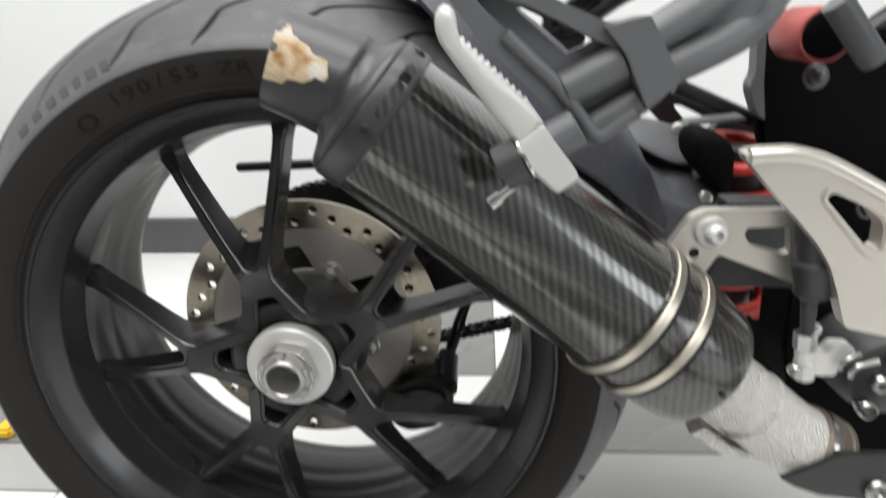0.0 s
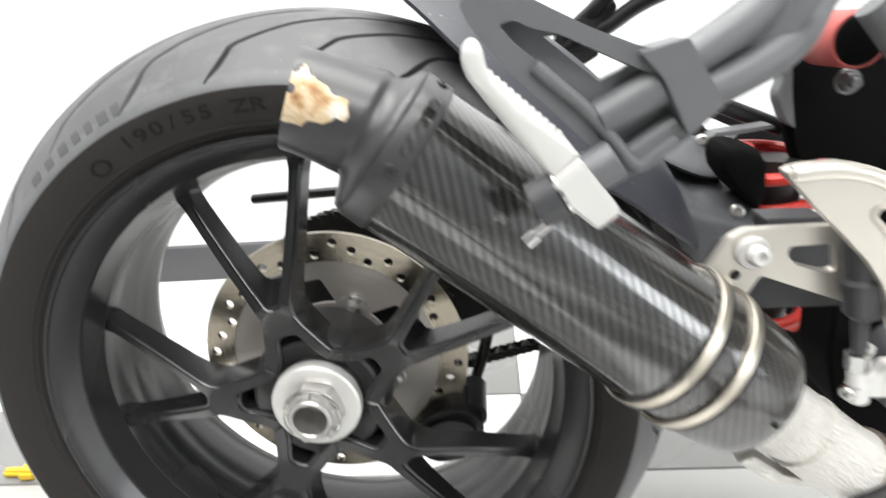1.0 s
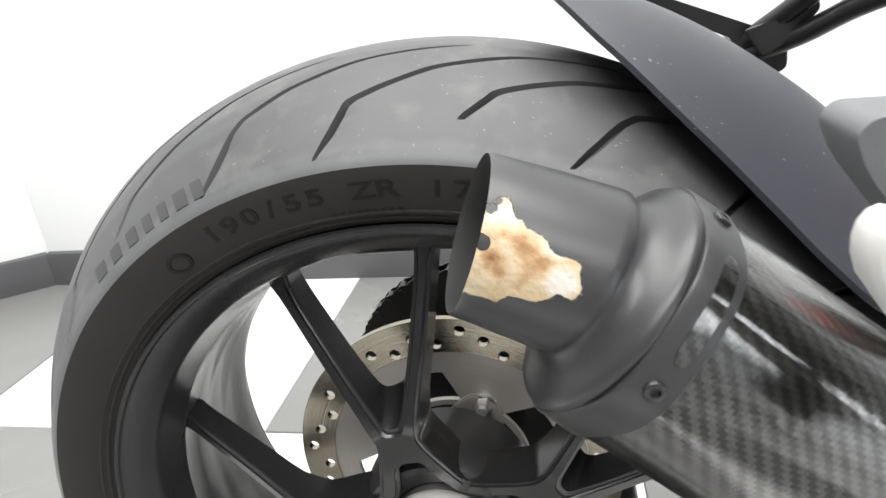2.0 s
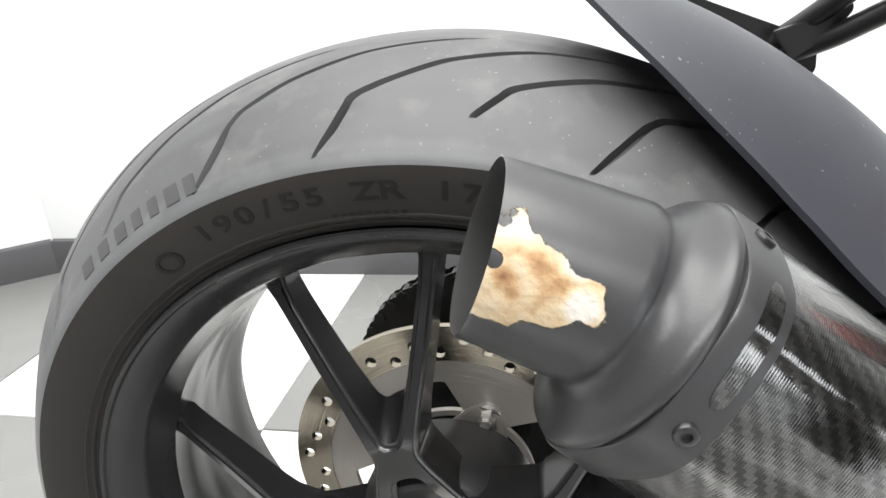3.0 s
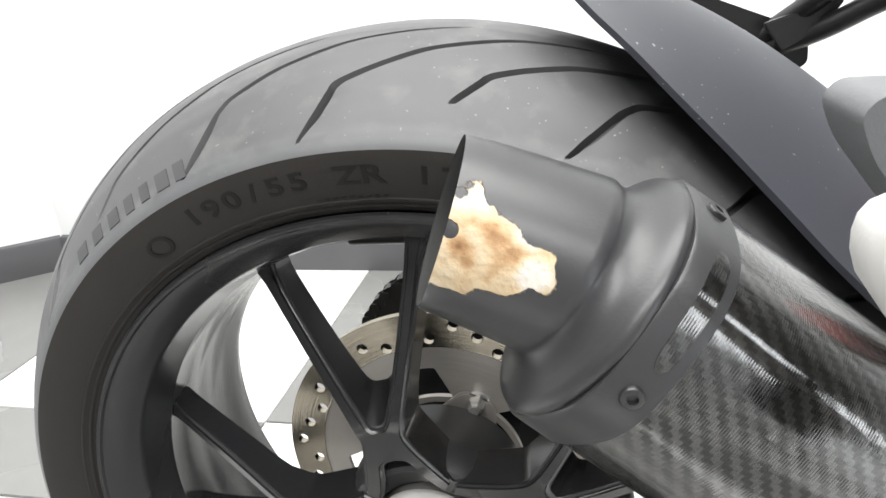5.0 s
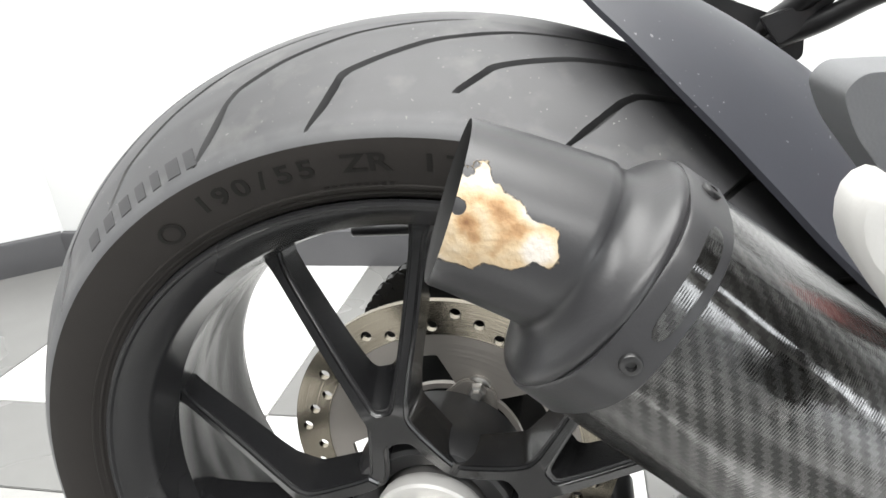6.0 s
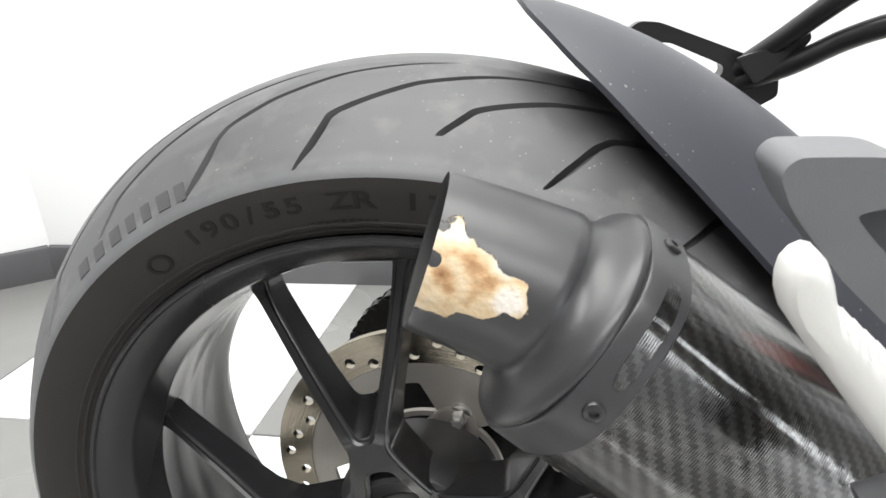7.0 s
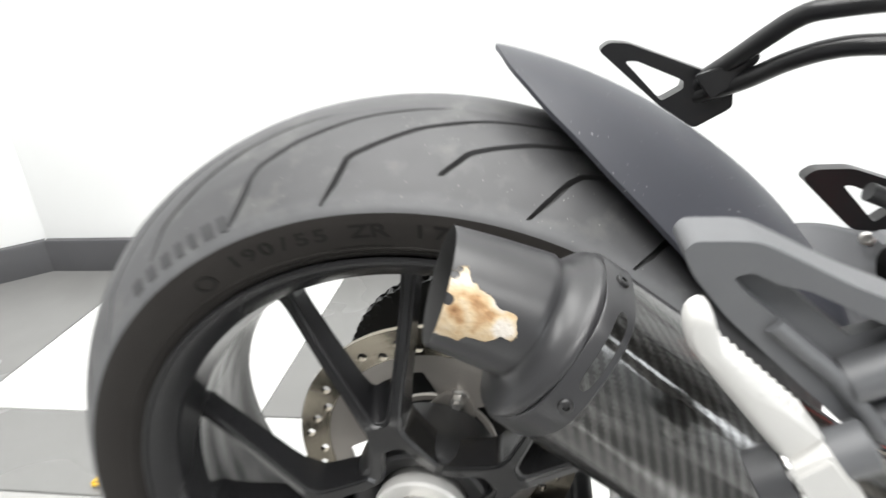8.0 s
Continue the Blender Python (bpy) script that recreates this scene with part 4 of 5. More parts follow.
for i in range(n_arc + 1):
    a = lead_up + i * (2 * math.pi - (lead_up - lead_low)) / n_arc
    run.append((R_C * math.cos(a), 0.32 + R_C * math.sin(a), a + math.pi / 2))
for lead, sgn in ((lead_low, 1), (lead_up, -1)):
    ta = lead + sgn * math.pi / 2
    for i in range(1, 26):
        d = i * pitch
        run.append((R_C * math.cos(lead) + d * math.cos(ta), 0.32 + R_C * math.sin(lead) + d * math.sin(ta), ta))


def chain_link():
    pieces = []
    outline = [(-0.0085, 0), (-0.0068, 0.0052), (-0.003, 0.0048), (0, 0.0036), (0.003, 0.0048), (0.0068, 0.0052), (0.0085, 0), (0.0068, -0.0052), (0.003, -0.0048), (0, -0.0036), (-0.003, -0.0048), (-0.0068, -0.0052)]
    for y in (-0.0085, 0.0065):
        pieces.append(xz_plate(outline, y, y + 0.002))
    pieces.append(lathe([(-0.0065, 0.0001), (-0.0065, 0.0050), (0.0065, 0.0050), (0.0065, 0.0001)], 8, closed=False, centre=(pitch / 2, 0, 0)))
    pieces.append(lathe([(-0.0105, 0.0001), (-0.0105, 0.0026), (0.0105, 0.0026), (0.0105, 0.0001)], 8, closed=False, centre=(pitch / 2, 0, 0)))
    return join(*pieces)


chain = new("drive_chain")
chain.parent = bike
tagged(chain, "oily black drive chain")
first = part("chain_link", chain_link(), BLACK_STEEL, chain)
for i, (x, z, a) in enumerate(run):
    ob = first if i == 0 else new("chain_link", first.data)
    ob.parent = chain
    ob.matrix_basis = Matrix.Translation((x, 0.12, z)) @ Matrix.Rotation(-a, 4, "Y")

# swingarm on the far side, a thin rod and two black hoses behind the spokes
arm_b = xz_plate(rounded([(-0.045, 0.285), (-0.02, 0.272), (0.06, 0.262), (0.42, 0.30), (0.46, 0.36), (0.46, 0.44), (0.34, 0.43), (0.06, 0.378), (-0.02, 0.365), (-0.045, 0.345)], 0.02), 0.135, 0.185, bevel=0.008)
part("swingarm", arm_b, BLACK_PAINT, bike, "black single-sided swingarm on the far side")
part("stay_rod", tube([(-0.1065, 0.13, 0.4460), (-0.1045, 0.13, 0.4460), (0.05, 0.13, 0.4510)], [0.0042, 0.0055, 0.0055], 14), BLACK_PAINT, bike, "thin black stay rod")
for pts in ([(0.150, 0.10, 0.300), (0.138, 0.10, 0.272), (0.126, 0.09, 0.236), (0.110, 0.06, 0.208)], [(0.168, 0.11, 0.315), (0.150, 0.11, 0.285), (0.140, 0.10, 0.255), (0.122, 0.07, 0.215)]):
    part("brake_hose", tube(bezier(pts, 8), 0.0034, 10), BLACK_STEEL, bike)

# ---- motorcycle: silencer ----
M_AX = Vector((0.7665, 0.0618, -0.6393)).normalized()
M_AT = Vector((0.0995, -0.1842, 0.5547))
M_UP = (Vector((0.64, 0, 0.7675)) - M_AX * M_AX.dot(Vector((0.64, 0, 0.7675)))).normalized()
M_SIDE = M_AX.cross(M_UP).normalized()


OUTWARD = 1.0 if M_SIDE.y < 0 else -1.0


HEX = [math.cos(radians(30)) / math.cos(radians((i % 60) - 30)) for i in range(360)]
HEX = [sum(HEX[(i + k) % 360] for k in range(-13, 14)) / 27 - 0.911 for i in range(360)]


def facet(a, s):
    """How far a six-sided section with rounded corners stands out at the angle a, s metres along the sleeve."""
    deg = math.degrees(a) - 98.0 - 100.0 * max(0.0, s)
    return HEX[int(round(deg)) % 360]


def muffler_ring(s, r, squash=1.0, up=0.0, flats=0.0, lean=0.0, turn=0.0, n=120):
    """A ring round the silencer's axis, s metres from its rear ring; lean slants its plane."""
    out = []
    for i in range(n):
        a = 2 * math.pi * i / n
        rr = r * (1 + flats * facet(a, s))
        cu, cs = rr * math.cos(a), rr * squash * math.sin(a)
        out.append(M_AT + M_AX * (s + lean * (cu + up) + turn * cs * OUTWARD) + M_UP * (cu + up) + M_SIDE * cs)
    return out


def muffler_skin(name, rings, mat, parent, label="", cap0=False, cap1=False, n=120, angle=35):
    bm = bmesh.new()
    uv = bm.loops.layers.uv.new("metres")
    vr = [[bm.verts.new(p) for p in rg] for rg in rings]
    lengths = [0.0]
    for A, B in zip(rings, rings[1:]):
        lengths.append(lengths[-1] + (Vector(B[0]) - Vector(A[0])).length)
    for i in range(len(vr) - 1):
        for j in range(n):
            f = bm.faces.new((vr[i][j], vr[i + 1][j], vr[i + 1][(j + 1) % n], vr[i][(j + 1) % n]))
            for loop, (k, jj) in zip(f.loops, ((i, j), (i + 1, j), (i + 1, j + 1), (i, j + 1))):
                loop[uv].uv = (jj / n * 2 * math.pi * 0.046, lengths[k])
    if cap0:
        bm.faces.new(vr[0])
    if cap1:
        bm.faces.new(vr[-1])
    return part(name, bm, mat, parent, label, angle)


def rad(s):
    return 0.0439 + 0.0134 * s


def flat_at(s):
    return 0.62 - 2.2 * max(0.0, s)


muffler = muffler_skin("silencer", [muffler_ring(0.0125, rad(0.0125) - 0.004, flats=flat_at(0.0125))] + [muffler_ring(s, rad(s), flats=flat_at(s)) for s in np.linspace(0.0125, 0.207, 24)] + [muffler_ring(0.207, 0.04)], CARBON, bike,
                       "glossy carbon-fibre silencer sleeve", True, True)
cap_rings = []
# s, highest and lowest point, half width, and the slant of each ring
for s, top, low, wide, lean, turn in ((-0.0585, 0.0170, -0.0340, 0.0291, -0.33, 0.10), (-0.0572, 0.0178, -0.0343, 0.0297, -0.32, 0.10), (-0.0482, 0.0214, -0.0325, 0.0307, -0.26, 0.07), (-0.0375, 0.0257, -0.0307, 0.0320, -0.18, 0.04),
                                      (-0.0270, 0.0297, -0.0288, 0.0330, -0.11, 0.02), (-0.0200, 0.0323, -0.0273, 0.0338, -0.08, 0.01), (-0.0172, 0.0333, -0.0267, 0.0342, -0.06, 0.01), (-0.0164, 0.0328, -0.0264, 0.0338, -0.06, 0.01),
                                      (-0.0150, 0.0328, -0.0266, 0.0338, -0.05, 0.01), (-0.0132, 0.0333, -0.0278, 0.0344, -0.03, 0.0), (-0.0110, 0.0351, -0.0312, 0.0360, -0.01, 0.0),
                                      (-0.0090, 0.0380, -0.0358, 0.0386, 0.0, 0.0), (-0.0075, 0.0410, -0.0400, 0.0412, 0.0, 0.0), (-0.0062, 0.0429, -0.0429, 0.0429, 0.0, 0.0), (-0.0050, 0.0437, -0.0437, 0.0437, 0.0, 0.0), (-0.0040, 0.0440, -0.0440, 0.0440, 0.0, 0.0), (-0.0030, 0.0438, -0.0438, 0.0438, 0.0, 0.0)):
    r = (top - low) / 2
    cap_rings.append(muffler_ring(s, r, wide / r, (top + low) / 2, lean=lean, turn=turn, flats=0.0))
cap_rings += [muffler_ring(-0.0022, 0.0435), muffler_ring(-0.0012, rad(0) - 0.002, flats=0.30)]
cap = muffler_skin("end_cap", cap_rings, CAP_PATCH, muffler, "matt black end cap with a patch of paint burnt off", False, True, angle=60)
inner = [muffler_ring(-0.0585, 0.0255, 1.14, -0.0085, lean=-0.33, turn=0.10), muffler_ring(-0.0565, 0.0242, 1.14, -0.0085, lean=-0.33, turn=0.10), muffler_ring(-0.033, 0.0222, 1.1, -0.008, lean=-0.2, turn=0.04), muffler_ring(0.0, 0.021, 1.0, -0.006)]
muffler_skin("outlet_tube", inner, MATT_BLACK, muffler, "sooty inside of the outlet", False, True)
band = [muffler_ring(-0.0024, rad(0) - 0.002, flats=0.50), muffler_ring(-0.0024, rad(0) + 0.0004, flats=0.52), muffler_ring(-0.0014, rad(0) + 0.0010, flats=0.53), muffler_ring(0.0128, rad(0.0125) + 0.0012, flats=flat_at(0.0125)), muffler_ring(0.0136, rad(0.0125) + 0.0002, flats=flat_at(0.0125))]
muffler_skin("end_ring", band, CAP_BLACK, muffler, "black riveted ring", angle=50)


def on_muffler(s, deg, lift=0.0, flats=0.55):
    a = radians(deg)
    rr = rad(s) * (1 + flats * facet(a, s)) + lift
    n = M_UP * math.cos(a) + M_SIDE * math.sin(a)
    return M_AT + M_AX * s + n * rr, n


# side of the silencer that faces outwards
OUT = 90 if M_SIDE.y < 0 else -90
for k in (88.4, 4.0, -60, 200):
    p, n = on_muffler(0.0060, OUT / 90 * k, 0.0010)
    part("ring_screw", bolt_mesh(p, n, 0.0034, 0.0016), SCREW_BLACK, muffler, "black socket screw with worn edges")
for deg0 in (29,):
    rings = []
    for i in range(25):
        a = OUT / 90 * (deg0 + 2.0 * i)
        w = 0.0030 * math.sqrt(max(0.05, 1 - ((i - 12) / 12.2) ** 6))
        row = []
        for (ds, lift) in ((-w, -0.0003), (-w, 0.0013), (w, 0.0013), (w, -0.0003)):
            p, n = on_muffler(0.0068 + ds, a, lift)
            row.append(p)
        rings.append(row)
    bm_s = loft(rings)
    uv = bm_s.loops.layers.uv.new("metres")
    for f in bm_s.faces:
        for loop in f.loops:
            w = loop.vert.co - M_AT
            loop[uv].uv = (math.atan2(w.dot(M_SIDE), w.dot(M_UP)) * 0.046, w.dot(M_AX))
    part("ring_window", bm_s, CARBON, muffler, "carbon showing in a slot of the ring")

front = [muffler_ring(0.199, rad(0.20) - 0.003), muffler_ring(0.1995, rad(0.20) + 0.0008), muffler_ring(0.2015, rad(0.20) + 0.0018), muffler_ring(0.210, rad(0.20) + 0.0012), muffler_ring(0.214, rad(0.20) + 0.0006), muffler_ring(0.224, rad(0.20) + 0.0006),
         muffler_ring(0.238, rad(0.20) + 0.0012), muffler_ring(0.252, 0.0468), muffler_ring(0.266, 0.0458), muffler_ring(0.275, 0.0440), muffler_ring(0.2785, 0.0415), muffler_ring(0.2790, 0.038), muffler_ring(0.277, 0.02)]
muffler_skin("front_cone", front, CARBON_DULL, muffler, "dull carbon front cone", True, True, angle=45)
for s0 in (0.2015, 0.2265):
    rr = rad(0.22) + 0.0018
    clamp = muffler_skin("clamp_band", [muffler_ring(s0, rr - 0.002), muffler_ring(s0, rr + 0.0008), muffler_ring(s0 + 0.0006, rr + 0.0014), muffler_ring(s0 + 0.0060, rr + 0.0014), muffler_ring(s0 + 0.0066, rr + 0.0008), muffler_ring(s0 + 0.0066, rr - 0.002)], CLAMP_STEEL, muffler, "brushed steel clamp band", angle=30)
    muffler_skin("seal", [muffler_ring(s0 + 0.0066, rr - 0.002), muffler_ring(s0 + 0.0066, rr + 0.0010), muffler_ring(s0 + 0.0095, rr + 0.0008), muffler_ring(s0 + 0.0100, rr - 0.002)], MATT_BLACK, muffler)
p, n = on_muffler(0.270, OUT * 0.94, -0.0018, 0.0)
part("rivet", bolt_mesh(p, n, 0.0020, 0.0014), BLACK_STEEL, muffler)

# pipe from the engine into the silencer, wrapped in heat tape
pipe_ends = [(0.3535, 0.3409), (0.3827, 0.3159), (0.4047, 0.3030)]
pipe_pts = [M_AT + M_AX * 0.262, M_AT + M_AX * 0.284] + [Vector((x, -0.160, z)) for x, z in pipe_ends]
cl = bezier(pipe_pts, 14)
radii = []
for i in range(len(cl)):
    u = i / (len(cl) - 1)
    radii.append(0.0250 + (0.0012 * abs(math.sin(u * 26)) if u < 0.5 else 0.0) + (0.0015 if u > 0.5 else 0))
pipe = part("exhaust_pipe", tube(cl, radii, 36), WRAP, bike, "pale heat-wrapped exhaust pipe", angle=60)
for a, w in ((0.50, 0.0272), (0.90, 0.0290)):
    i = int(a * (len(cl) - 1))
    part("pipe_clamp", tube([cl[i], cl[i] + (cl[i + 1] - cl[i]).normalized() * 0.004], w, 36), STEEL if a > 0.7 else WRAP, pipe)
cdir = (cl[-1] - cl[-3]).normalized()
steps = [(-0.014, 0.0262), (-0.012, 0.0285), (-0.008, 0.0285), (-0.007, 0.0268), (-0.004, 0.0268), (-0.003, 0.0288), (0.002, 0.0288), (0.003, 0.0268), (0.006, 0.0268), (0.007, 0.0282), (0.010, 0.0282), (0.011, 0.0240)]
part("collar", tube([cl[-1] + cdir * a for a, _ in steps], [r for _, r in steps], 36), RUSTY_STEEL, pipe, "ridged rusty steel collar", angle=30)
tab = xz_plate(rounded([(0.3132, 0.3177), (0.3245, 0.3228), (0.3445, 0.3068), (0.3676, 0.2987), (0.3641, 0.2956), (0.3395, 0.2992)], 0.003), -0.164, -0.150, bevel=0.001)
part("pipe_tab", tab, WRAP, pipe)

# ---- motorcycle: hugger over the tyre ----
def hugger_mesh():
    """A thin shell that follows the tyre, pointed at its rear end."""
    at = [78.9, 78.4, 76.7, 73.6, 70.5, 64.2, 57.2, 49.5, 43.7, 38.0, 32.7, 28.1, 23.3, 18.5]
    half = [0.001, 0.0115, 0.0335, 0.0515, 0.0630, 0.0780, 0.0875, 0.0940, 0.0955, 0.0930, 0.0835, 0.0745, 0.0610, 0.0380]
    edge = bezier([(a, b, 0) for a, b in zip(at, half)], 8)
    outer = []
    for t in [78.9, 78.7, 78.4, 78.0, 77.4, 76.7, 75.8] + list(np.linspace(74.8, 18.5, 36)):
        w = float(np.interp(-t, [-p.x for p in edge], [p.y for p in edge]))
        crown = 0.346 + 0.007 * max(0.0, (t - 54) / 25) ** 1.3
        rowo, rowi = [], []
        for j in range(25):
            y = w * (j / 12 - 1)
            r = crown - 6.0 * y * y
            for row, d in ((rowo, 0.0), (rowi, 0.003)):
                row.append(((r - d) * math.cos(radians(t)), y * (1 - d * 3), 0.32 + (r - d) * math.sin(radians(t))))
        outer.append(rowo + rowi[::-1])
    return loft(outer)


hugger = part("hugger", hugger_mesh(), HUGGER, bike, "dark blue-grey plastic hugger with dust specks", angle=50)
mounts = [
    # upper lobe: top edge, swell, rolled lower edge, underside
    [[(0.295, 0.503), (0.308, 0.505), (0.327, 0.503), (0.351, 0.496), (0.367, 0.4915), (0.3715, 0.4885)],
     [(0.296, 0.497), (0.308, 0.496), (0.324, 0.492), (0.342, 0.4855), (0.358, 0.483), (0.362, 0.483)],
     [(0.298, 0.493), (0.306, 0.488), (0.321, 0.4795), (0.339, 0.472), (0.354, 0.4695), (0.3605, 0.4675)],
     [(0.300, 0.490), (0.308, 0.485), (0.323, 0.4765), (0.341, 0.469), (0.355, 0.4665), (0.362, 0.4655)]],
    # lower lobe: hollow under the upper one, swell, crease, and the steep side below it
    [[(0.300, 0.503), (0.315, 0.497), (0.332, 0.490), (0.3465, 0.486), (0.358, 0.483), (0.366, 0.478)],
     [(0.2975, 0.490), (0.312, 0.4785), (0.329, 0.467), (0.3445, 0.466), (0.357, 0.465), (0.365, 0.463)],
     [(0.296, 0.487), (0.3125, 0.469), (0.329, 0.4565), (0.3425, 0.455), (0.3595, 0.454), (0.3745, 0.4515)],
     [(0.2975, 0.483), (0.311, 0.465), (0.329, 0.451), (0.346, 0.4445), (0.3605, 0.4405), (0.3745, 0.442)],
     [(0.2975, 0.4745), (0.3125, 0.454), (0.328, 0.441), (0.345, 0.436), (0.359, 0.4355), (0.373, 0.4365)],
     [(0.298, 0.448), (0.309, 0.427), (0.322, 0.4135), (0.332, 0.4025), (0.346, 0.410), (0.3615, 0.427)]]]
for rows, depths in zip(mounts, ((0.070, 0.045, 0.020, 0.058), (0.066, 0.040, 0.006, -0.012, -0.018, -0.020))):
    part("hugger_mount", sheet([[(x, y, z) for x, z in row] for row, y in zip(rows, depths)], 0.006), MOUNT_PLASTIC, hugger, angle=60)
for (x, z), y in (((0.3510, 0.4945), 0.0600), ((0.3603, 0.4475), -0.0085)):
    part("hugger_screw", bolt_mesh((x, y, z), (-0.15, -1, 0.30), 0.0060, 0.0024), NUT_STEEL, hugger, "flat steel socket-head screw")

# ---- motorcycle: pillion brackets, one each side ----
def subframe(side, mat, body):
    up = [(0.250, 0.245, 0.586), (0.278, 0.222, 0.612), (0.301, 0.196, 0.637), (0.319, 0.180, 0.653), (0.338, 0.165, 0.660), (0.400, 0.140, 0.666), (0.520, 0.120, 0.668)]
    low = [(0.250, 0.245, 0.574), (0.290, 0.220, 0.593), (0.318, 0.190, 0.614), (0.345, 0.165, 0.627), (0.376, 0.145, 0.631), (0.450, 0.120, 0.629), (0.540, 0.105, 0.620)]
    if side < 0:
        up[0], low[0] = (0.236, 0.234, 0.587), (0.240, 0.234, 0.572)
    for pts in (up, low):
        part("subframe_tube", tube(bezier([(x, side * y, z) for x, y, z in pts], 8), 0.0090, 18), mat, body)
    web = [(0.245, 0.600), (0.285, 0.612), (0.300, 0.622), (0.304, 0.614), (0.290, 0.595), (0.262, 0.577)]
    part("tube_gusset", xz_plate(rounded(web, 0.004), side * 0.222 - 0.004, side * 0.222 + 0.004, bevel=0.001), mat, body)


def far_bracket():
    """Triangular cast bracket with a see-through hole, on the far side."""
    outer = rounded([(0.1540, 0.6270), (0.1640, 0.6345), (0.1830, 0.6325), (0.2620, 0.6000), (0.2860, 0.5900), (0.2880, 0.5640), (0.2520, 0.5440), (0.2160, 0.5690)], 0.005)
    hole = rounded([(0.1800, 0.6150), (0.1910, 0.6150), (0.2390, 0.5930), (0.2390, 0.5850), (0.2180, 0.5735)], 0.004)
    body = part("pillion_bracket", xz_plate(outer, 0.236, 0.258, [hole]), BLACK_PAINT, bike, "black cast pillion bracket with a see-through hole")
    subframe(1, BLACK_PAINT, body)
    return body


def near_bracket():
    """The same on the near side, in grey: a raised outer border round a recessed web with a long hole."""
    outer = [(0.1453, 0.6223), (0.1484, 0.6262)] + [(0.1600, 0.6262), (0.1690, 0.6258), (0.1760, 0.6225)] + [(0.2003, 0.6094), (0.2250, 0.5986), (0.2426, 0.6016), (0.2595, 0.5725), (0.2464, 0.5597), (0.2249, 0.5451)] + [(0.2180, 0.5410)] + [(0.1620, 0.5966), (0.1488, 0.6138)]
    inside = [(0.1621, 0.6127), (0.1680, 0.6145), (0.1770, 0.6100)] + [(0.1876, 0.6073), (0.2217, 0.5903), (0.2306, 0.5861), (0.2425, 0.5611), (0.2236, 0.5489), (0.2160, 0.5578), (0.2015, 0.5765)] + [(0.1682, 0.6054)]
    body = part("pillion_bracket", xz_plate(rounded(outer, 0.004), -0.2380, -0.2160, [rounded(inside, 0.002)], bevel=0.0025), GREY_PLASTIC, bike, "grey cast pillion bracket with a recessed web")
    hole = [(0.1820, 0.6060), (0.2059, 0.5853), (0.2163, 0.5896), (0.2193, 0.5911), (0.1893, 0.6063)]
    part("web", xz_plate([(0.1600, 0.6145), (0.1690, 0.6170), (0.2000, 0.6060), (0.2350, 0.5920), (0.2460, 0.5620), (0.2235, 0.5460), (0.1990, 0.5770), (0.1660, 0.6050)], -0.2300, -0.2240, [hole]), GREY_PLASTIC, body)
    edge = [(0.1769, 0.5949), (0.1878, 0.5849), (0.1994, 0.5742), (0.2100, 0.5614), (0.2181, 0.5511), (0.2214, 0.5483), (0.2241, 0.5478), (0.2314, 0.5531), (0.2396, 0.5584)]
    part("border", tube(bezier([(x, -0.2385, z) for x, z in edge], 5), 0.0034, 12), GREY_PLASTIC, body)
    subframe(-1, GREY_PLASTIC, body)
    return body


left = far_bracket()
right = near_bracket()
loop2 = xz_plate(rounded([(0.340, 0.508), (0.350, 0.5165), (0.383, 0.5165), (0.470, 0.4850), (0.480, 0.4600), (0.440, 0.4500), (0.392, 0.4550)], 0.006), 0.172, 0.188, [rounded([(0.377, 0.5000), (0.385, 0.5000), (0.430, 0.4780), (0.410, 0.4620)], 0.004)])
part("footrest_hanger", loop2, BLACK_PAINT, bike, "black triangular footrest hanger on the far side")

# ---- motorcycle: folded pillion footpeg ----
def peg_mesh():
    """A folded peg: a broad flat face, a rounded tip, and a thick edge cut into small teeth."""
    a, b = Vector((0.1882, 0.5650)), Vector((0.1562, 0.5955))
    n = Vector((b.y - a.y, a.x - b.x)).normalized()
    n = n if n.x > 0 else -n
    left = [(0.1841, 0.5425), (0.1790, 0.5500), (0.1700, 0.5617), (0.1620, 0.5722), (0.1540, 0.5828), (0.1472, 0.5925), (0.1455, 0.5975), (0.1452, 0.6015)]
    tip = [(0.1458, 0.6050), (0.1475, 0.6075), (0.1498, 0.6087), (0.1518, 0.6082), (0.1535, 0.6064), (0.1548, 0.6030)]
    rows = []
    teeth = 11
    edge = []
    for i in range(teeth):
        for u, h in ((0.0, -0.0011), (0.42, 0.0009), (0.75, 0.0003)):
            p = b.lerp(a, (i + u) / teeth) + n * h
            edge.append((p.x, p.y, h))
    outline = [(x, z, 0.0) for x, z in left + tip] + edge + [(0.1950, 0.5560, 0.0)]
    c = Vector((0.1700, 0.5760))
    for y, grow, tooth in ((-0.2425, 1.0, 1.0), (-0.2490, 1.0, 1.0), (-0.2512, 0.985, 0.5), (-0.2528, 0.955, 0.0), (-0.2532, 0.92, 0.0)):
        ring = []
        for x, z, h in outline:
            x, z = x - n.x * h * (1 - tooth), z - n.y * h * (1 - tooth)
            pull = (1 - grow) * 0.075
            d = (c - Vector((x, z)))
            ax = (a - b).normalized()
            d = d - ax * (d.dot(ax)) * 0.7
            d = d.normalized() if d.length > 1e-6 else d
            ring.append((x + d.x * pull, y, z + d.y * pull))
        rows.append(ring)
    return loft(rows)


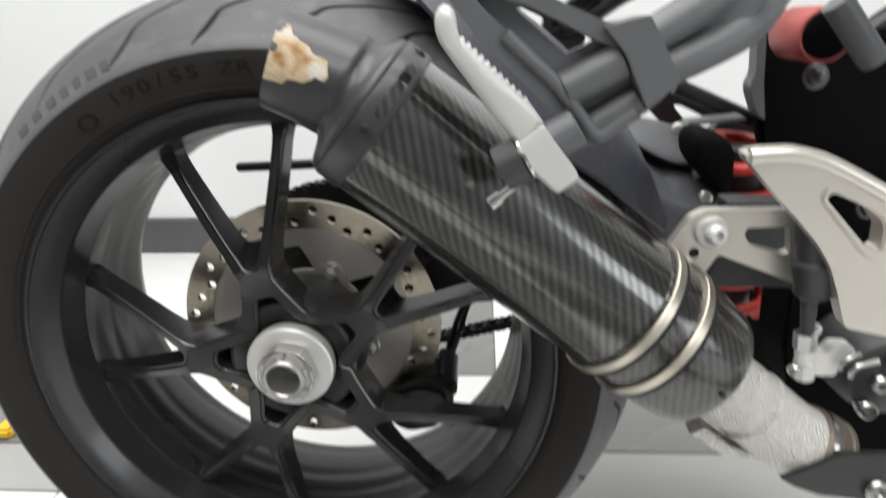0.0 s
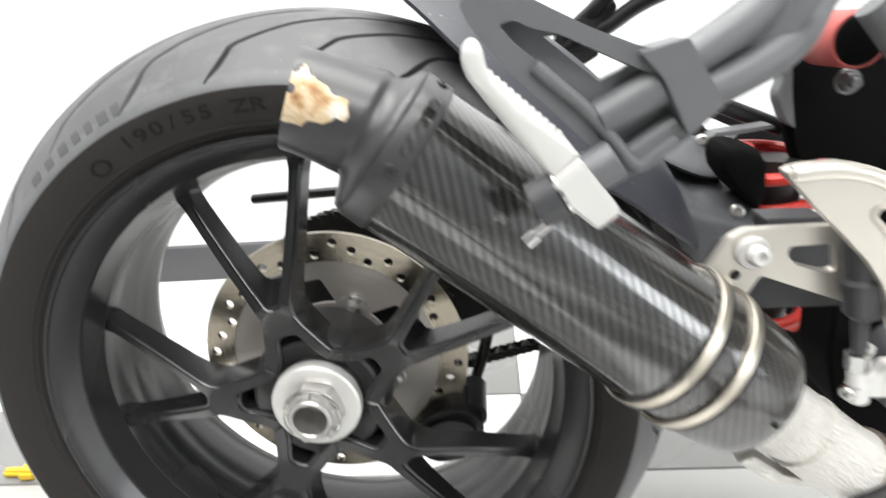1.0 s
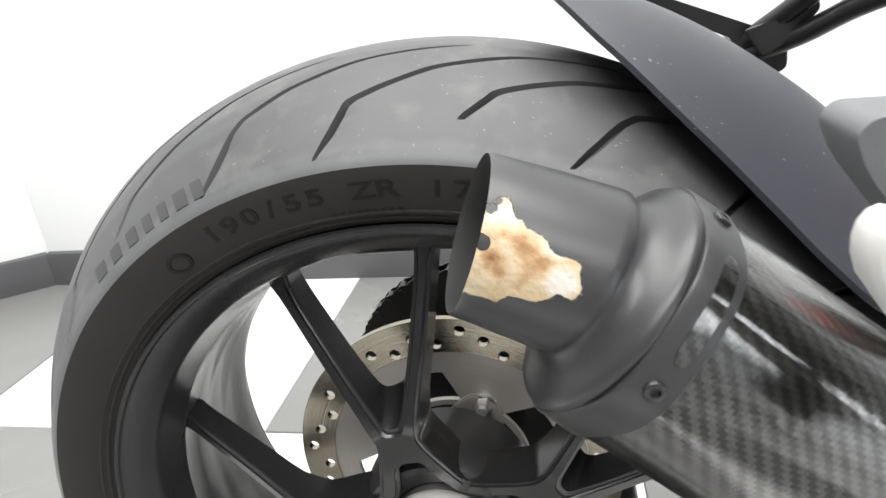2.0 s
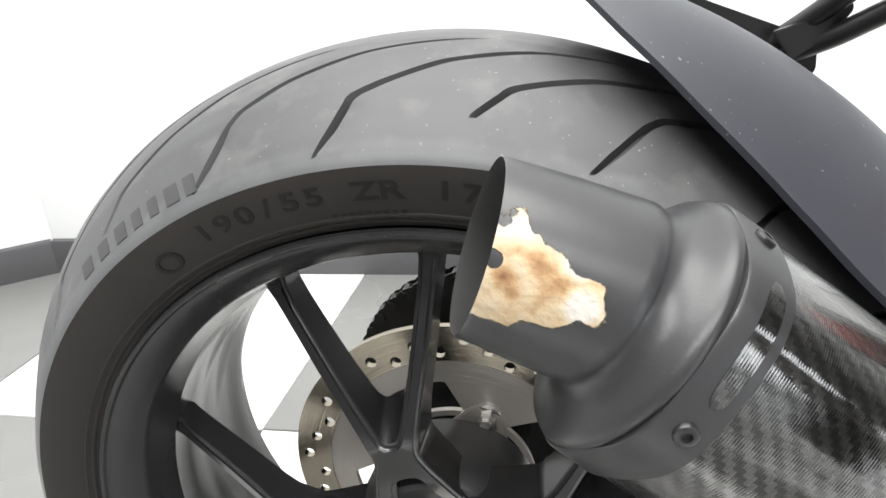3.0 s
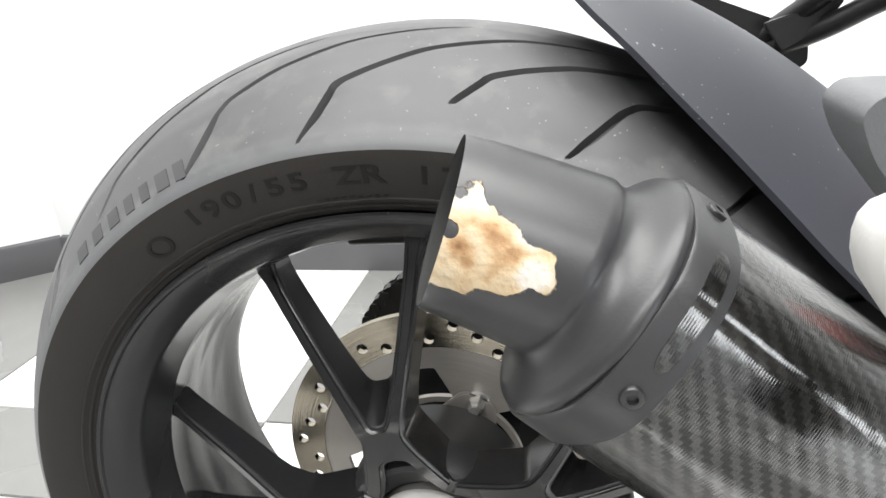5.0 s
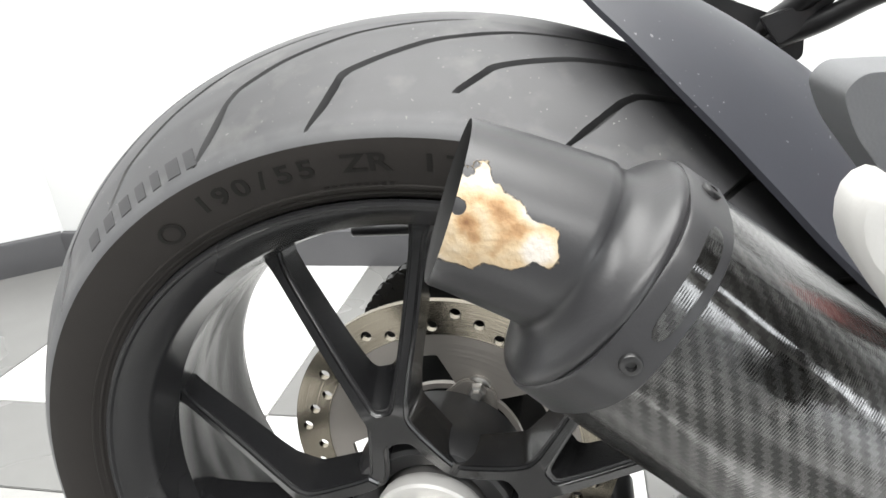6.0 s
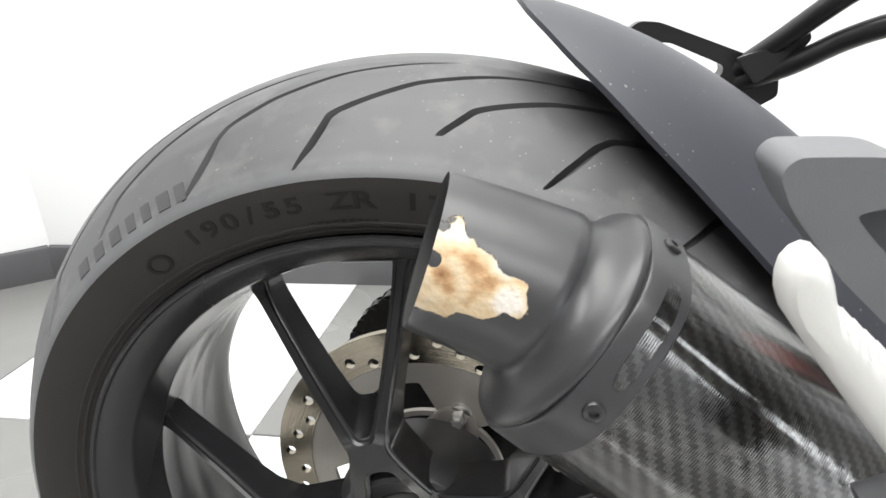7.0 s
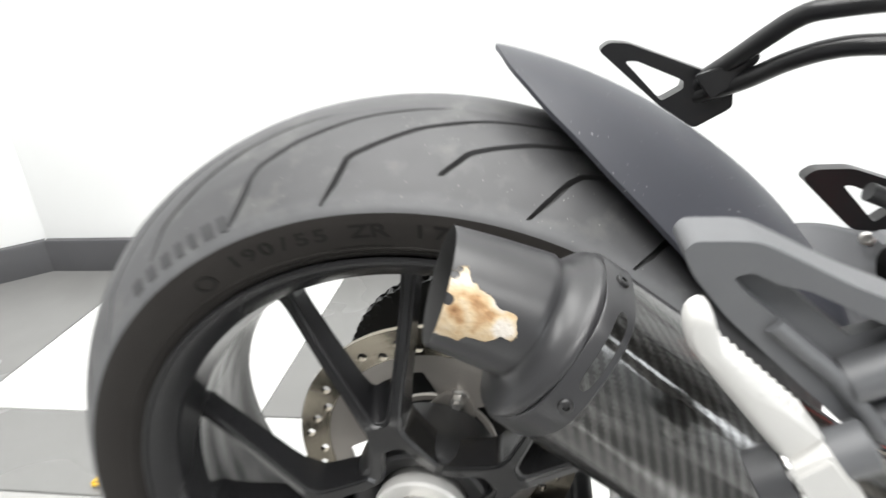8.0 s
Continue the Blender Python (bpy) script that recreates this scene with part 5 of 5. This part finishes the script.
peg = part("pillion_footpeg", peg_mesh(), PEG_ALU, right, "bare aluminium folded pillion peg with a toothed edge", angle=30)
root_blk = xz_plate(rounded([(0.1816, 0.5460), (0.1942, 0.5562), (0.2106, 0.5341), (0.2103, 0.5306), (0.2013, 0.5241), (0.1859, 0.5379)], 0.002), -0.2600, -0.2420, bevel=0.0015)
part("peg_root", root_blk, PEG_ALU, right, "bare aluminium peg root")
(ax, az), (ex, ez) = [(0.1748, 0.5336), (0.2112, 0.5537)]
pin0, pin1 = Vector((ax, -0.249, az)), Vector((ex, -0.249, ez))
pd = (pin1 - pin0).normalized()
part("peg_bush", tube([pin0, pin0 + pd * 0.0005, pin0 + pd * 0.012, pin0 + pd * 0.0125], [0.0098, 0.0112, 0.0112, 0.0098], 24), DARK_PLASTIC, right)
part("peg_bush", tube([pin1 - pd * 0.016, pin1 - pd * 0.0155, pin1 - pd * 0.001, pin1], [0.0085, 0.0095, 0.0095, 0.0080], 24), GREY_PLASTIC, right)
part("peg_washer", tube([pin0 + pd * 0.0125, pin0 + pd * 0.0130, pin0 + pd * 0.0145, pin0 + pd * 0.0150], [0.0100, 0.0118, 0.0118, 0.0100], 24), STEEL, right, "thin steel washer")
(sx0, sz0), (sx1, sz1) = [(0.1702, 0.5176), (0.1810, 0.5265)]
part("peg_screw", tube([(sx0, -0.252, sz0), (0.55 * sx0 + 0.45 * sx1, -0.252, 0.55 * sz0 + 0.45 * sz1), (0.54 * sx0 + 0.46 * sx1, -0.252, 0.54 * sz0 + 0.46 * sz1), (sx1, -0.252, sz1)], [0.0034, 0.0034, 0.0022, 0.0022], 14), STEEL, right, "small steel screw under the peg")

# the two stubs across the web and the clamp block at the tubes
for (p0, p1), r in (([(0.2061, 0.5689), (0.2318, 0.5819)], 0.0090), ([(0.2210, 0.5519), (0.2406, 0.5643)], 0.0062)):
    part("bracket_stub", tube([(p0[0], -0.2340, p0[1]), (p1[0], -0.2340, p1[1])], r, 24), GREY_PLASTIC, right)
block = [(0.2207, 0.5974), (0.2408, 0.6022), (0.2578, 0.5731), (0.2430, 0.5600), (0.2311, 0.5855)]
part("bracket_block", xz_plate(rounded(block, 0.002), -0.2450, -0.2210, bevel=0.0018), GREY_PLASTIC, right)

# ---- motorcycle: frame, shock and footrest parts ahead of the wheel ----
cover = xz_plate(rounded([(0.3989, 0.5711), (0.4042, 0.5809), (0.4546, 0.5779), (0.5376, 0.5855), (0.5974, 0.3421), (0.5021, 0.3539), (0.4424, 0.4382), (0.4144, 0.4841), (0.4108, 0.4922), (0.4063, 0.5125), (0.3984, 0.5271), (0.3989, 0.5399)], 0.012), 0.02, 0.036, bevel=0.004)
part("inner_cover", cover, SHADE_BLACK, bike, "black cover above the shock")
side_lip = xz_plate(rounded([(0.3933, 0.5795), (0.4000, 0.5803), (0.4040, 0.5394), (0.4097, 0.5084), (0.4010, 0.5158), (0.3938, 0.5326), (0.3928, 0.5396), (0.3961, 0.5488)], 0.004), 0.012, 0.03, bevel=0.002)
part("cover_lip", side_lip, GREY_PLASTIC, bike)
c0, c1 = Vector((0.4100, -0.0120, 0.5815)), Vector((0.4103, -0.0620, 0.5824))
cd = (c1 - c0).normalized()
can = part("shock_reservoir", tube([c0 - cd * 0.004, c0, c0 + cd * 0.001, c1 - cd * 0.0012, c1], [0.0170, 0.0190, 0.0196, 0.0196, 0.0188], 48), RED_ALU, bike, "red anodised shock reservoir")
part("reservoir_cap", tube([c1 - cd * 0.004, c1 + cd * 0.0004, c1 + cd * 0.0018, c1 + cd * 0.0024], [0.0172, 0.0172, 0.0160, 0.0100], 40), SHADE_BLACK, can)
for x, z in ((0.4321, 0.5483), (0.4949, 0.4390)):
    head = join(lathe([(-0.012, 0.0001), (-0.012, 0.0102), (-0.0140, 0.0102), (-0.0146, 0.0094), (-0.0146, 0.0001)], 28, closed=False, centre=(x, 0, z)),
                lathe([(-0.0146, 0.0001), (-0.0146, 0.0076), (-0.0196, 0.0076), (-0.0204, 0.0064), (-0.0204, 0.0001)], 6, closed=False, centre=(x, 0, z)),
                lathe([(-0.0204, 0.0001), (-0.0204, 0.0042), (-0.0262, 0.0042), (-0.0270, 0.0034), (-0.0270, 0.0001)], 18, closed=False, centre=(x, 0, z)))
    part("frame_bolt", head, DARK_STEEL, bike, "dull steel frame bolt with a washer", angle=25)
fa, fb = Vector((0.4007, -0.0850, 0.6043)), Vector((0.4335, -0.0850, 0.5649))
fd = (fb - fa).normalized()
part("frame_tube", tube([fa, fb - fd * 0.003, fb, fb + fd * 0.0015], [0.0098, 0.0098, 0.0085, 0.0050], 24), GREY_PLASTIC, bike)
ga, gb = [(0.5288, 0.5739), (0.5742, 0.6072)]
part("frame_tube", tube([(ga[0], 0.10, ga[1]), (gb[0], 0.10, gb[1])], 0.012, 20), BLACK_PAINT, bike)

# shock: coil, perch and body
(kx0, kz0), = [(0.4072, 0.4431)]
SPRING = [(kx0 + 0.033 * math.cos(a), 0.034 + 0.033 * math.sin(a), kz0 - 0.1306 + a / (2 * math.pi) * 0.0275) for a in np.arange(0, 2 * math.pi * 6.6, math.pi / 8)]
shock = part("shock_body", tube([(kx0, 0.034, kz0 - 0.15), (kx0, 0.034, kz0 + 0.038)], 0.021, 24), BLACK_STEEL, bike, "dark shock absorber body")
part("coil_spring", tube(bezier(SPRING, 2), 0.0056, 10), RED, shock, "red coil spring")
part("spring_perch", tube([(kx0, 0.034, kz0 - 0.012), (kx0, 0.034, kz0 - 0.0118), (kx0, 0.034, kz0 - 0.004), (kx0, 0.034, kz0 - 0.0038)], [0.030, 0.032, 0.032, 0.030], 32), GREY_PLASTIC, shock)

link = [(0.3996, 0.3315), (0.4933, 0.3314), (0.5270, 0.1683), (0.4688, 0.2204), (0.4312, 0.2704)]
# shade under the spring is put into the link's black
part("suspension_link", xz_plate(rounded(link, 0.006), 0.085, 0.11, bevel=0.004), SHADE_BLACK, bike, "suspension link under the spring, blackened to stand for shade")

# silver mounting plate with a slot
plate_out = [(0.2888, 0.4556), (0.2931, 0.4628), (0.3011, 0.4760), (0.3105, 0.4809), (0.3676, 0.4808), (0.3766, 0.4286), (0.3660, 0.4327), (0.3219, 0.4503), (0.3138, 0.4357)]
plate_slot = [(0.3367, 0.4633), (0.3377, 0.4688), (0.3646, 0.4694), (0.3677, 0.4513), (0.3629, 0.4497), (0.3424, 0.4562)]
plate = part("mounting_plate", xz_plate(rounded(plate_out, 0.003), -0.150, -0.142, [rounded(plate_slot, 0.003)]), PALE_ALU, bike, "pale aluminium mounting plate with a slot")
(bx, bz), (hx, hz) = [(0.3151, 0.4666), (0.3060, 0.4516)]
part("plate_bolt", join(lathe([(-0.150, 0.0001), (-0.150, 0.0108), (-0.1545, 0.0104), (-0.1552, 0.0094), (-0.1552, 0.0001)], 32, closed=False, centre=(bx, 0, bz)), bolt_mesh((bx + 0.001, -0.157, bz), (0.1, -1, 0.1), 0.0068, 0.005)), ALU, plate, "large pale bolt with a washer")
# no real hole: a flat black disc paints the dark inside of one
part("plate_hole_dark", lathe([(-0.1504, 0.0001), (-0.1504, 0.0033), (-0.149, 0.0033)], 20, closed=False, centre=(hx, 0, hz)), MATT_BLACK, plate)
lower = xz_plate(rounded([(0.3274, 0.4451), (0.3781, 0.4253), (0.3788, 0.4214), (0.3178, 0.4215), (0.3188, 0.4296)], 0.003), -0.140, -0.06, bevel=0.002)
part("plate_block", lower, DARK_PLASTIC, plate)
upper = xz_plate(rounded([(0.3440, 0.4703), (0.3845, 0.4691), (0.3980, 0.4270), (0.3570, 0.4344), (0.3451, 0.4626)], 0.003), -0.10, -0.075, bevel=0.002)
part("plate_bridge", upper, DARK_PLASTIC, plate)
# the shaded pocket beside the spring, filled with black
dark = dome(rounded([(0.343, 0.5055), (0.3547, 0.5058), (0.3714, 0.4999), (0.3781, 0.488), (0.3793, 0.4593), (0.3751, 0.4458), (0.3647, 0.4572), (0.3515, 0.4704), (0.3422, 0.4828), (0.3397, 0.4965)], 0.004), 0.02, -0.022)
part("link_cover", dark, SHADE_BLACK, bike, "black cover standing for the shaded pocket beside the spring")

(rx0, rz0), (rx1, rz1) = [(0.3446, 0.5344), (0.4188, 0.5017)]
part("cross_bar", tube([(rx0, 0.06, rz0), (rx1, 0.06, rz1)], 0.0075, 16), BLACK_PAINT, bike)
shelf = xz_plate(rounded([(0.3479, 0.5023), (0.3524, 0.5063), (0.3989, 0.5105), (0.4013, 0.5075), (0.3617, 0.5031)], 0.001), 0.03, 0.05)
part("cover_shelf", shelf, GREY_PLASTIC, bike)

# heel guard
heel_top = [(0.3161, 0.5240), (0.3196, 0.5264), (0.3272, 0.5276), (0.3442, 0.5283), (0.3569, 0.5257), (0.3667, 0.5220), (0.3836, 0.5134), (0.4000, 0.5047), (0.4221, 0.4930)]
heel_low = [(0.4458, 0.4030), (0.4184, 0.4076), (0.3932, 0.4133), (0.3895, 0.4213), (0.3823, 0.4407), (0.3756, 0.4559), (0.3651, 0.4708), (0.3498, 0.4873), (0.3314, 0.5062), (0.3223, 0.5166), (0.3177, 0.5207)]
heel_hole = [(0.3658, 0.4977), (0.3675, 0.5013), (0.3716, 0.5008), (0.3904, 0.4921), (0.3990, 0.4849), (0.4013, 0.4796), (0.4020, 0.4673), (0.3988, 0.4649), (0.3949, 0.4669)]
heel = part("heel_guard", xz_plate(rounded(heel_top + heel_low, 0.003), -0.183, -0.171, [rounded(heel_hole, 0.0025)], bevel=0.0022), PALE_ALU, bike, "cast aluminium heel guard with an opening")
hole_edge = rounded([(0.3612, 0.4978), (0.3655, 0.5058), (0.3728, 0.5052), (0.3926, 0.4960), (0.4030, 0.4870), (0.4058, 0.4800), (0.4062, 0.4640), (0.3990, 0.4598), (0.3925, 0.4630)], 0.004)
part("guard_rim", xz_plate(hole_edge, -0.1848, -0.1800, [rounded(heel_hole, 0.0025)], bevel=0.0012), PALE_ALU, heel)
ridge = [(0.3194, 0.5228), (0.3290, 0.5236), (0.3440, 0.5238), (0.3560, 0.5214), (0.3655, 0.5178), (0.3820, 0.5094), (0.4000, 0.4996), (0.4200, 0.4890)]
part("guard_top", tube(bezier([(x, -0.1805, z) for x, z in ridge], 6), 0.0050, 14), PALE_ALU, heel)

# rear brake cylinder, rod and clevis
q = [(0.3703, 0.4808), (0.3750, 0.4545), (0.3755, 0.4518), (0.3766, 0.4456), (0.3772, 0.4425), (0.3785, 0.4290), (0.3775, 0.4249), (0.3806, 0.3993)]
part("brake_cylinder", tube([(x, -0.165, z) for x, z in q], [0.0105, 0.0105, 0.0128, 0.0128, 0.0118, 0.0115, 0.0052, 0.0040], 24), DARK_PLASTIC, bike, "black rear brake cylinder")
cj = [(0.3841, 0.3655), (0.3840, 0.3665), (0.3824, 0.3780), (0.3822, 0.3782)]
clevis = part("clevis", join(tube([(x, -0.165, z) for x, z in cj], [0.0056, 0.0067, 0.0067, 0.0060], 12),
                             tube([(0.3822, -0.165, 0.3782), (0.3808, -0.165, 0.3885)], [0.0059, 0.0057], 14)), ALU, bike, "bare steel clevis joint", angle=30)
part("lock_nut", tube([(0.3808, -0.165, 0.3885), (0.3807, -0.165, 0.3889), (0.3796, -0.165, 0.4008), (0.3795, -0.165, 0.4012)], [0.0062, 0.0073, 0.0073, 0.0062], 6), STEEL, clevis, "bright hex lock nut", angle=25)
part("lock_tab", xz_plate(rounded([(0.3790, 0.3990), (0.3880, 0.4010), (0.3885, 0.4062), (0.3850, 0.4062), (0.3845, 0.4035), (0.3790, 0.4022)], 0.001), -0.168, -0.162, bevel=0.0006), ALU, clevis)
arm_out = [(0.3835, 0.3850), (0.3952, 0.3830), (0.4005, 0.3905), (0.4120, 0.3895), (0.4165, 0.3856), (0.4100, 0.3790), (0.4060, 0.3655), (0.3870, 0.3660)]
part("lever_end", xz_plate(rounded(arm_out, 0.003), -0.164, -0.152, bevel=0.0015), ALU, clevis)
part("clevis_pin", bolt_mesh((0.3765, -0.167, 0.3735), (-0.8, -0.6, 0.05), 0.0048, 0.004), STEEL, clevis)
for dy, far in ((-0.168, 0.0), (-0.173, 0.0045)):
    sp = [(0.4050, 0.3740), (0.4058, 0.3795), (0.4100, 0.3835), (0.4160 + far, 0.3868)]
    part("return_spring", tube(bezier([(x + far, dy, z - far * 0.6) for x, z in sp], 6), 0.0019, 10), STEEL, clevis)

# engine and pivot castings behind, the pivot's black standing for the shade there
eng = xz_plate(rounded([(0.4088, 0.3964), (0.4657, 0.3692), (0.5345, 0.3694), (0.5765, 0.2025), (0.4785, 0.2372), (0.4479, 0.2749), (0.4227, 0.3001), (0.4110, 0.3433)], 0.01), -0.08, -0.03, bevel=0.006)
part("pivot_casting", eng, SHADE_BLACK, bike, "pivot casting blackened to stand for shade")
vx, vz = [(0.4660, 0.3437)][0]
part("side_cover", lathe([(-0.135, 0.0001), (-0.135, 0.022), (-0.130, 0.030), (-0.118, 0.034), (-0.08, 0.036)], 48, closed=False, centre=(vx, 0, vz)), DARK_PLASTIC, bike, "round grey side cover")
for xz in [(0.4540, 0.3452), (0.4487, 0.3233), (0.4615, 0.3641)]:
    part("cover_bolt", bolt_mesh((xz[0], -0.137, xz[1]), (-0.2, -1, 0.1), 0.0072, 0.008), STEEL, bike, "bright cover bolt")
gp = [(0.3683, 0.3014), (0.3887, 0.3123), (0.4050, 0.3229), (0.4330, 0.3234), (0.4738, 0.3206), (0.4881, 0.2641), (0.4421, 0.2818), (0.3969, 0.2875), (0.3787, 0.2948)]
guard = part("lower_guard", xz_plate(rounded(gp, 0.003), -0.190, -0.186, bevel=0.001), BLACK_PAINT, bike, "dark lower guard plate")
lx, lz = [(0.4330, 0.2933)][0]
part("guard_bolt", bolt_mesh((lx, -0.190, lz), (-0.1, -1, 0.25), 0.0088, 0.006), STEEL, guard, "bright domed bolt")

# ---- small thing on the floor ----
plug = join(box(-0.590, -0.560, 0.215, 0.250, 0.0, 0.018, bevel=0.005), box(-0.620, -0.590, 0.224, 0.240, 0.0, 0.012, bevel=0.004))
tagged(part("wedge", plug, YELLOW), "small yellow plastic wedge lying on the tiles", "wedge")

# ---- floor tiles, each a piece of its own ----
PITCH, X_LINE, Y_LINE = 0.605, -0.415, 0.41


def tile_mesh(w, d):
    return box(-w / 2, w / 2, -d / 2, d / 2, -0.006, 0.0, bevel=0.0012)


def lay_tile(me, x, y):
    ob = new("tile", me)
    ob.parent = floor
    ob.location = (x, y, 0)


def mesh_of(bm, mat):
    ob = part("tile", bm, mat)
    me = ob.data
    bpy.data.objects.remove(ob)
    return me


full = {k: mesh_of(tile_mesh(PITCH - 0.002, PITCH - 0.002), m) for k, m in ((0, TILE_GREY), (1, TILE_WHITE))}
short = {k: mesh_of(tile_mesh(PITCH - 0.002, 0.200 - 0.002), m) for k, m in ((0, TILE_GREY), (1, TILE_WHITE))}
strip = mesh_of(tile_mesh(PITCH - 0.002, 0.100 - 0.002), STRIP_GREY)
for i in range(-9, 10):
    x = X_LINE + PITCH * (i + 0.5)
    for j in range(0, 4):
        lay_tile(full[(i + j) % 2], x, Y_LINE + PITCH * (j + 0.5))
    lay_tile(short[(i + 1) % 2], x, Y_LINE - 0.100)
    lay_tile(strip, x, Y_LINE - 0.250)
    lay_tile(short[1], x, Y_LINE - 0.400)
    for j in range(0, 10):
        lay_tile(full[(i + j) % 2], x, Y_LINE - 0.500 - PITCH * (j + 0.5))
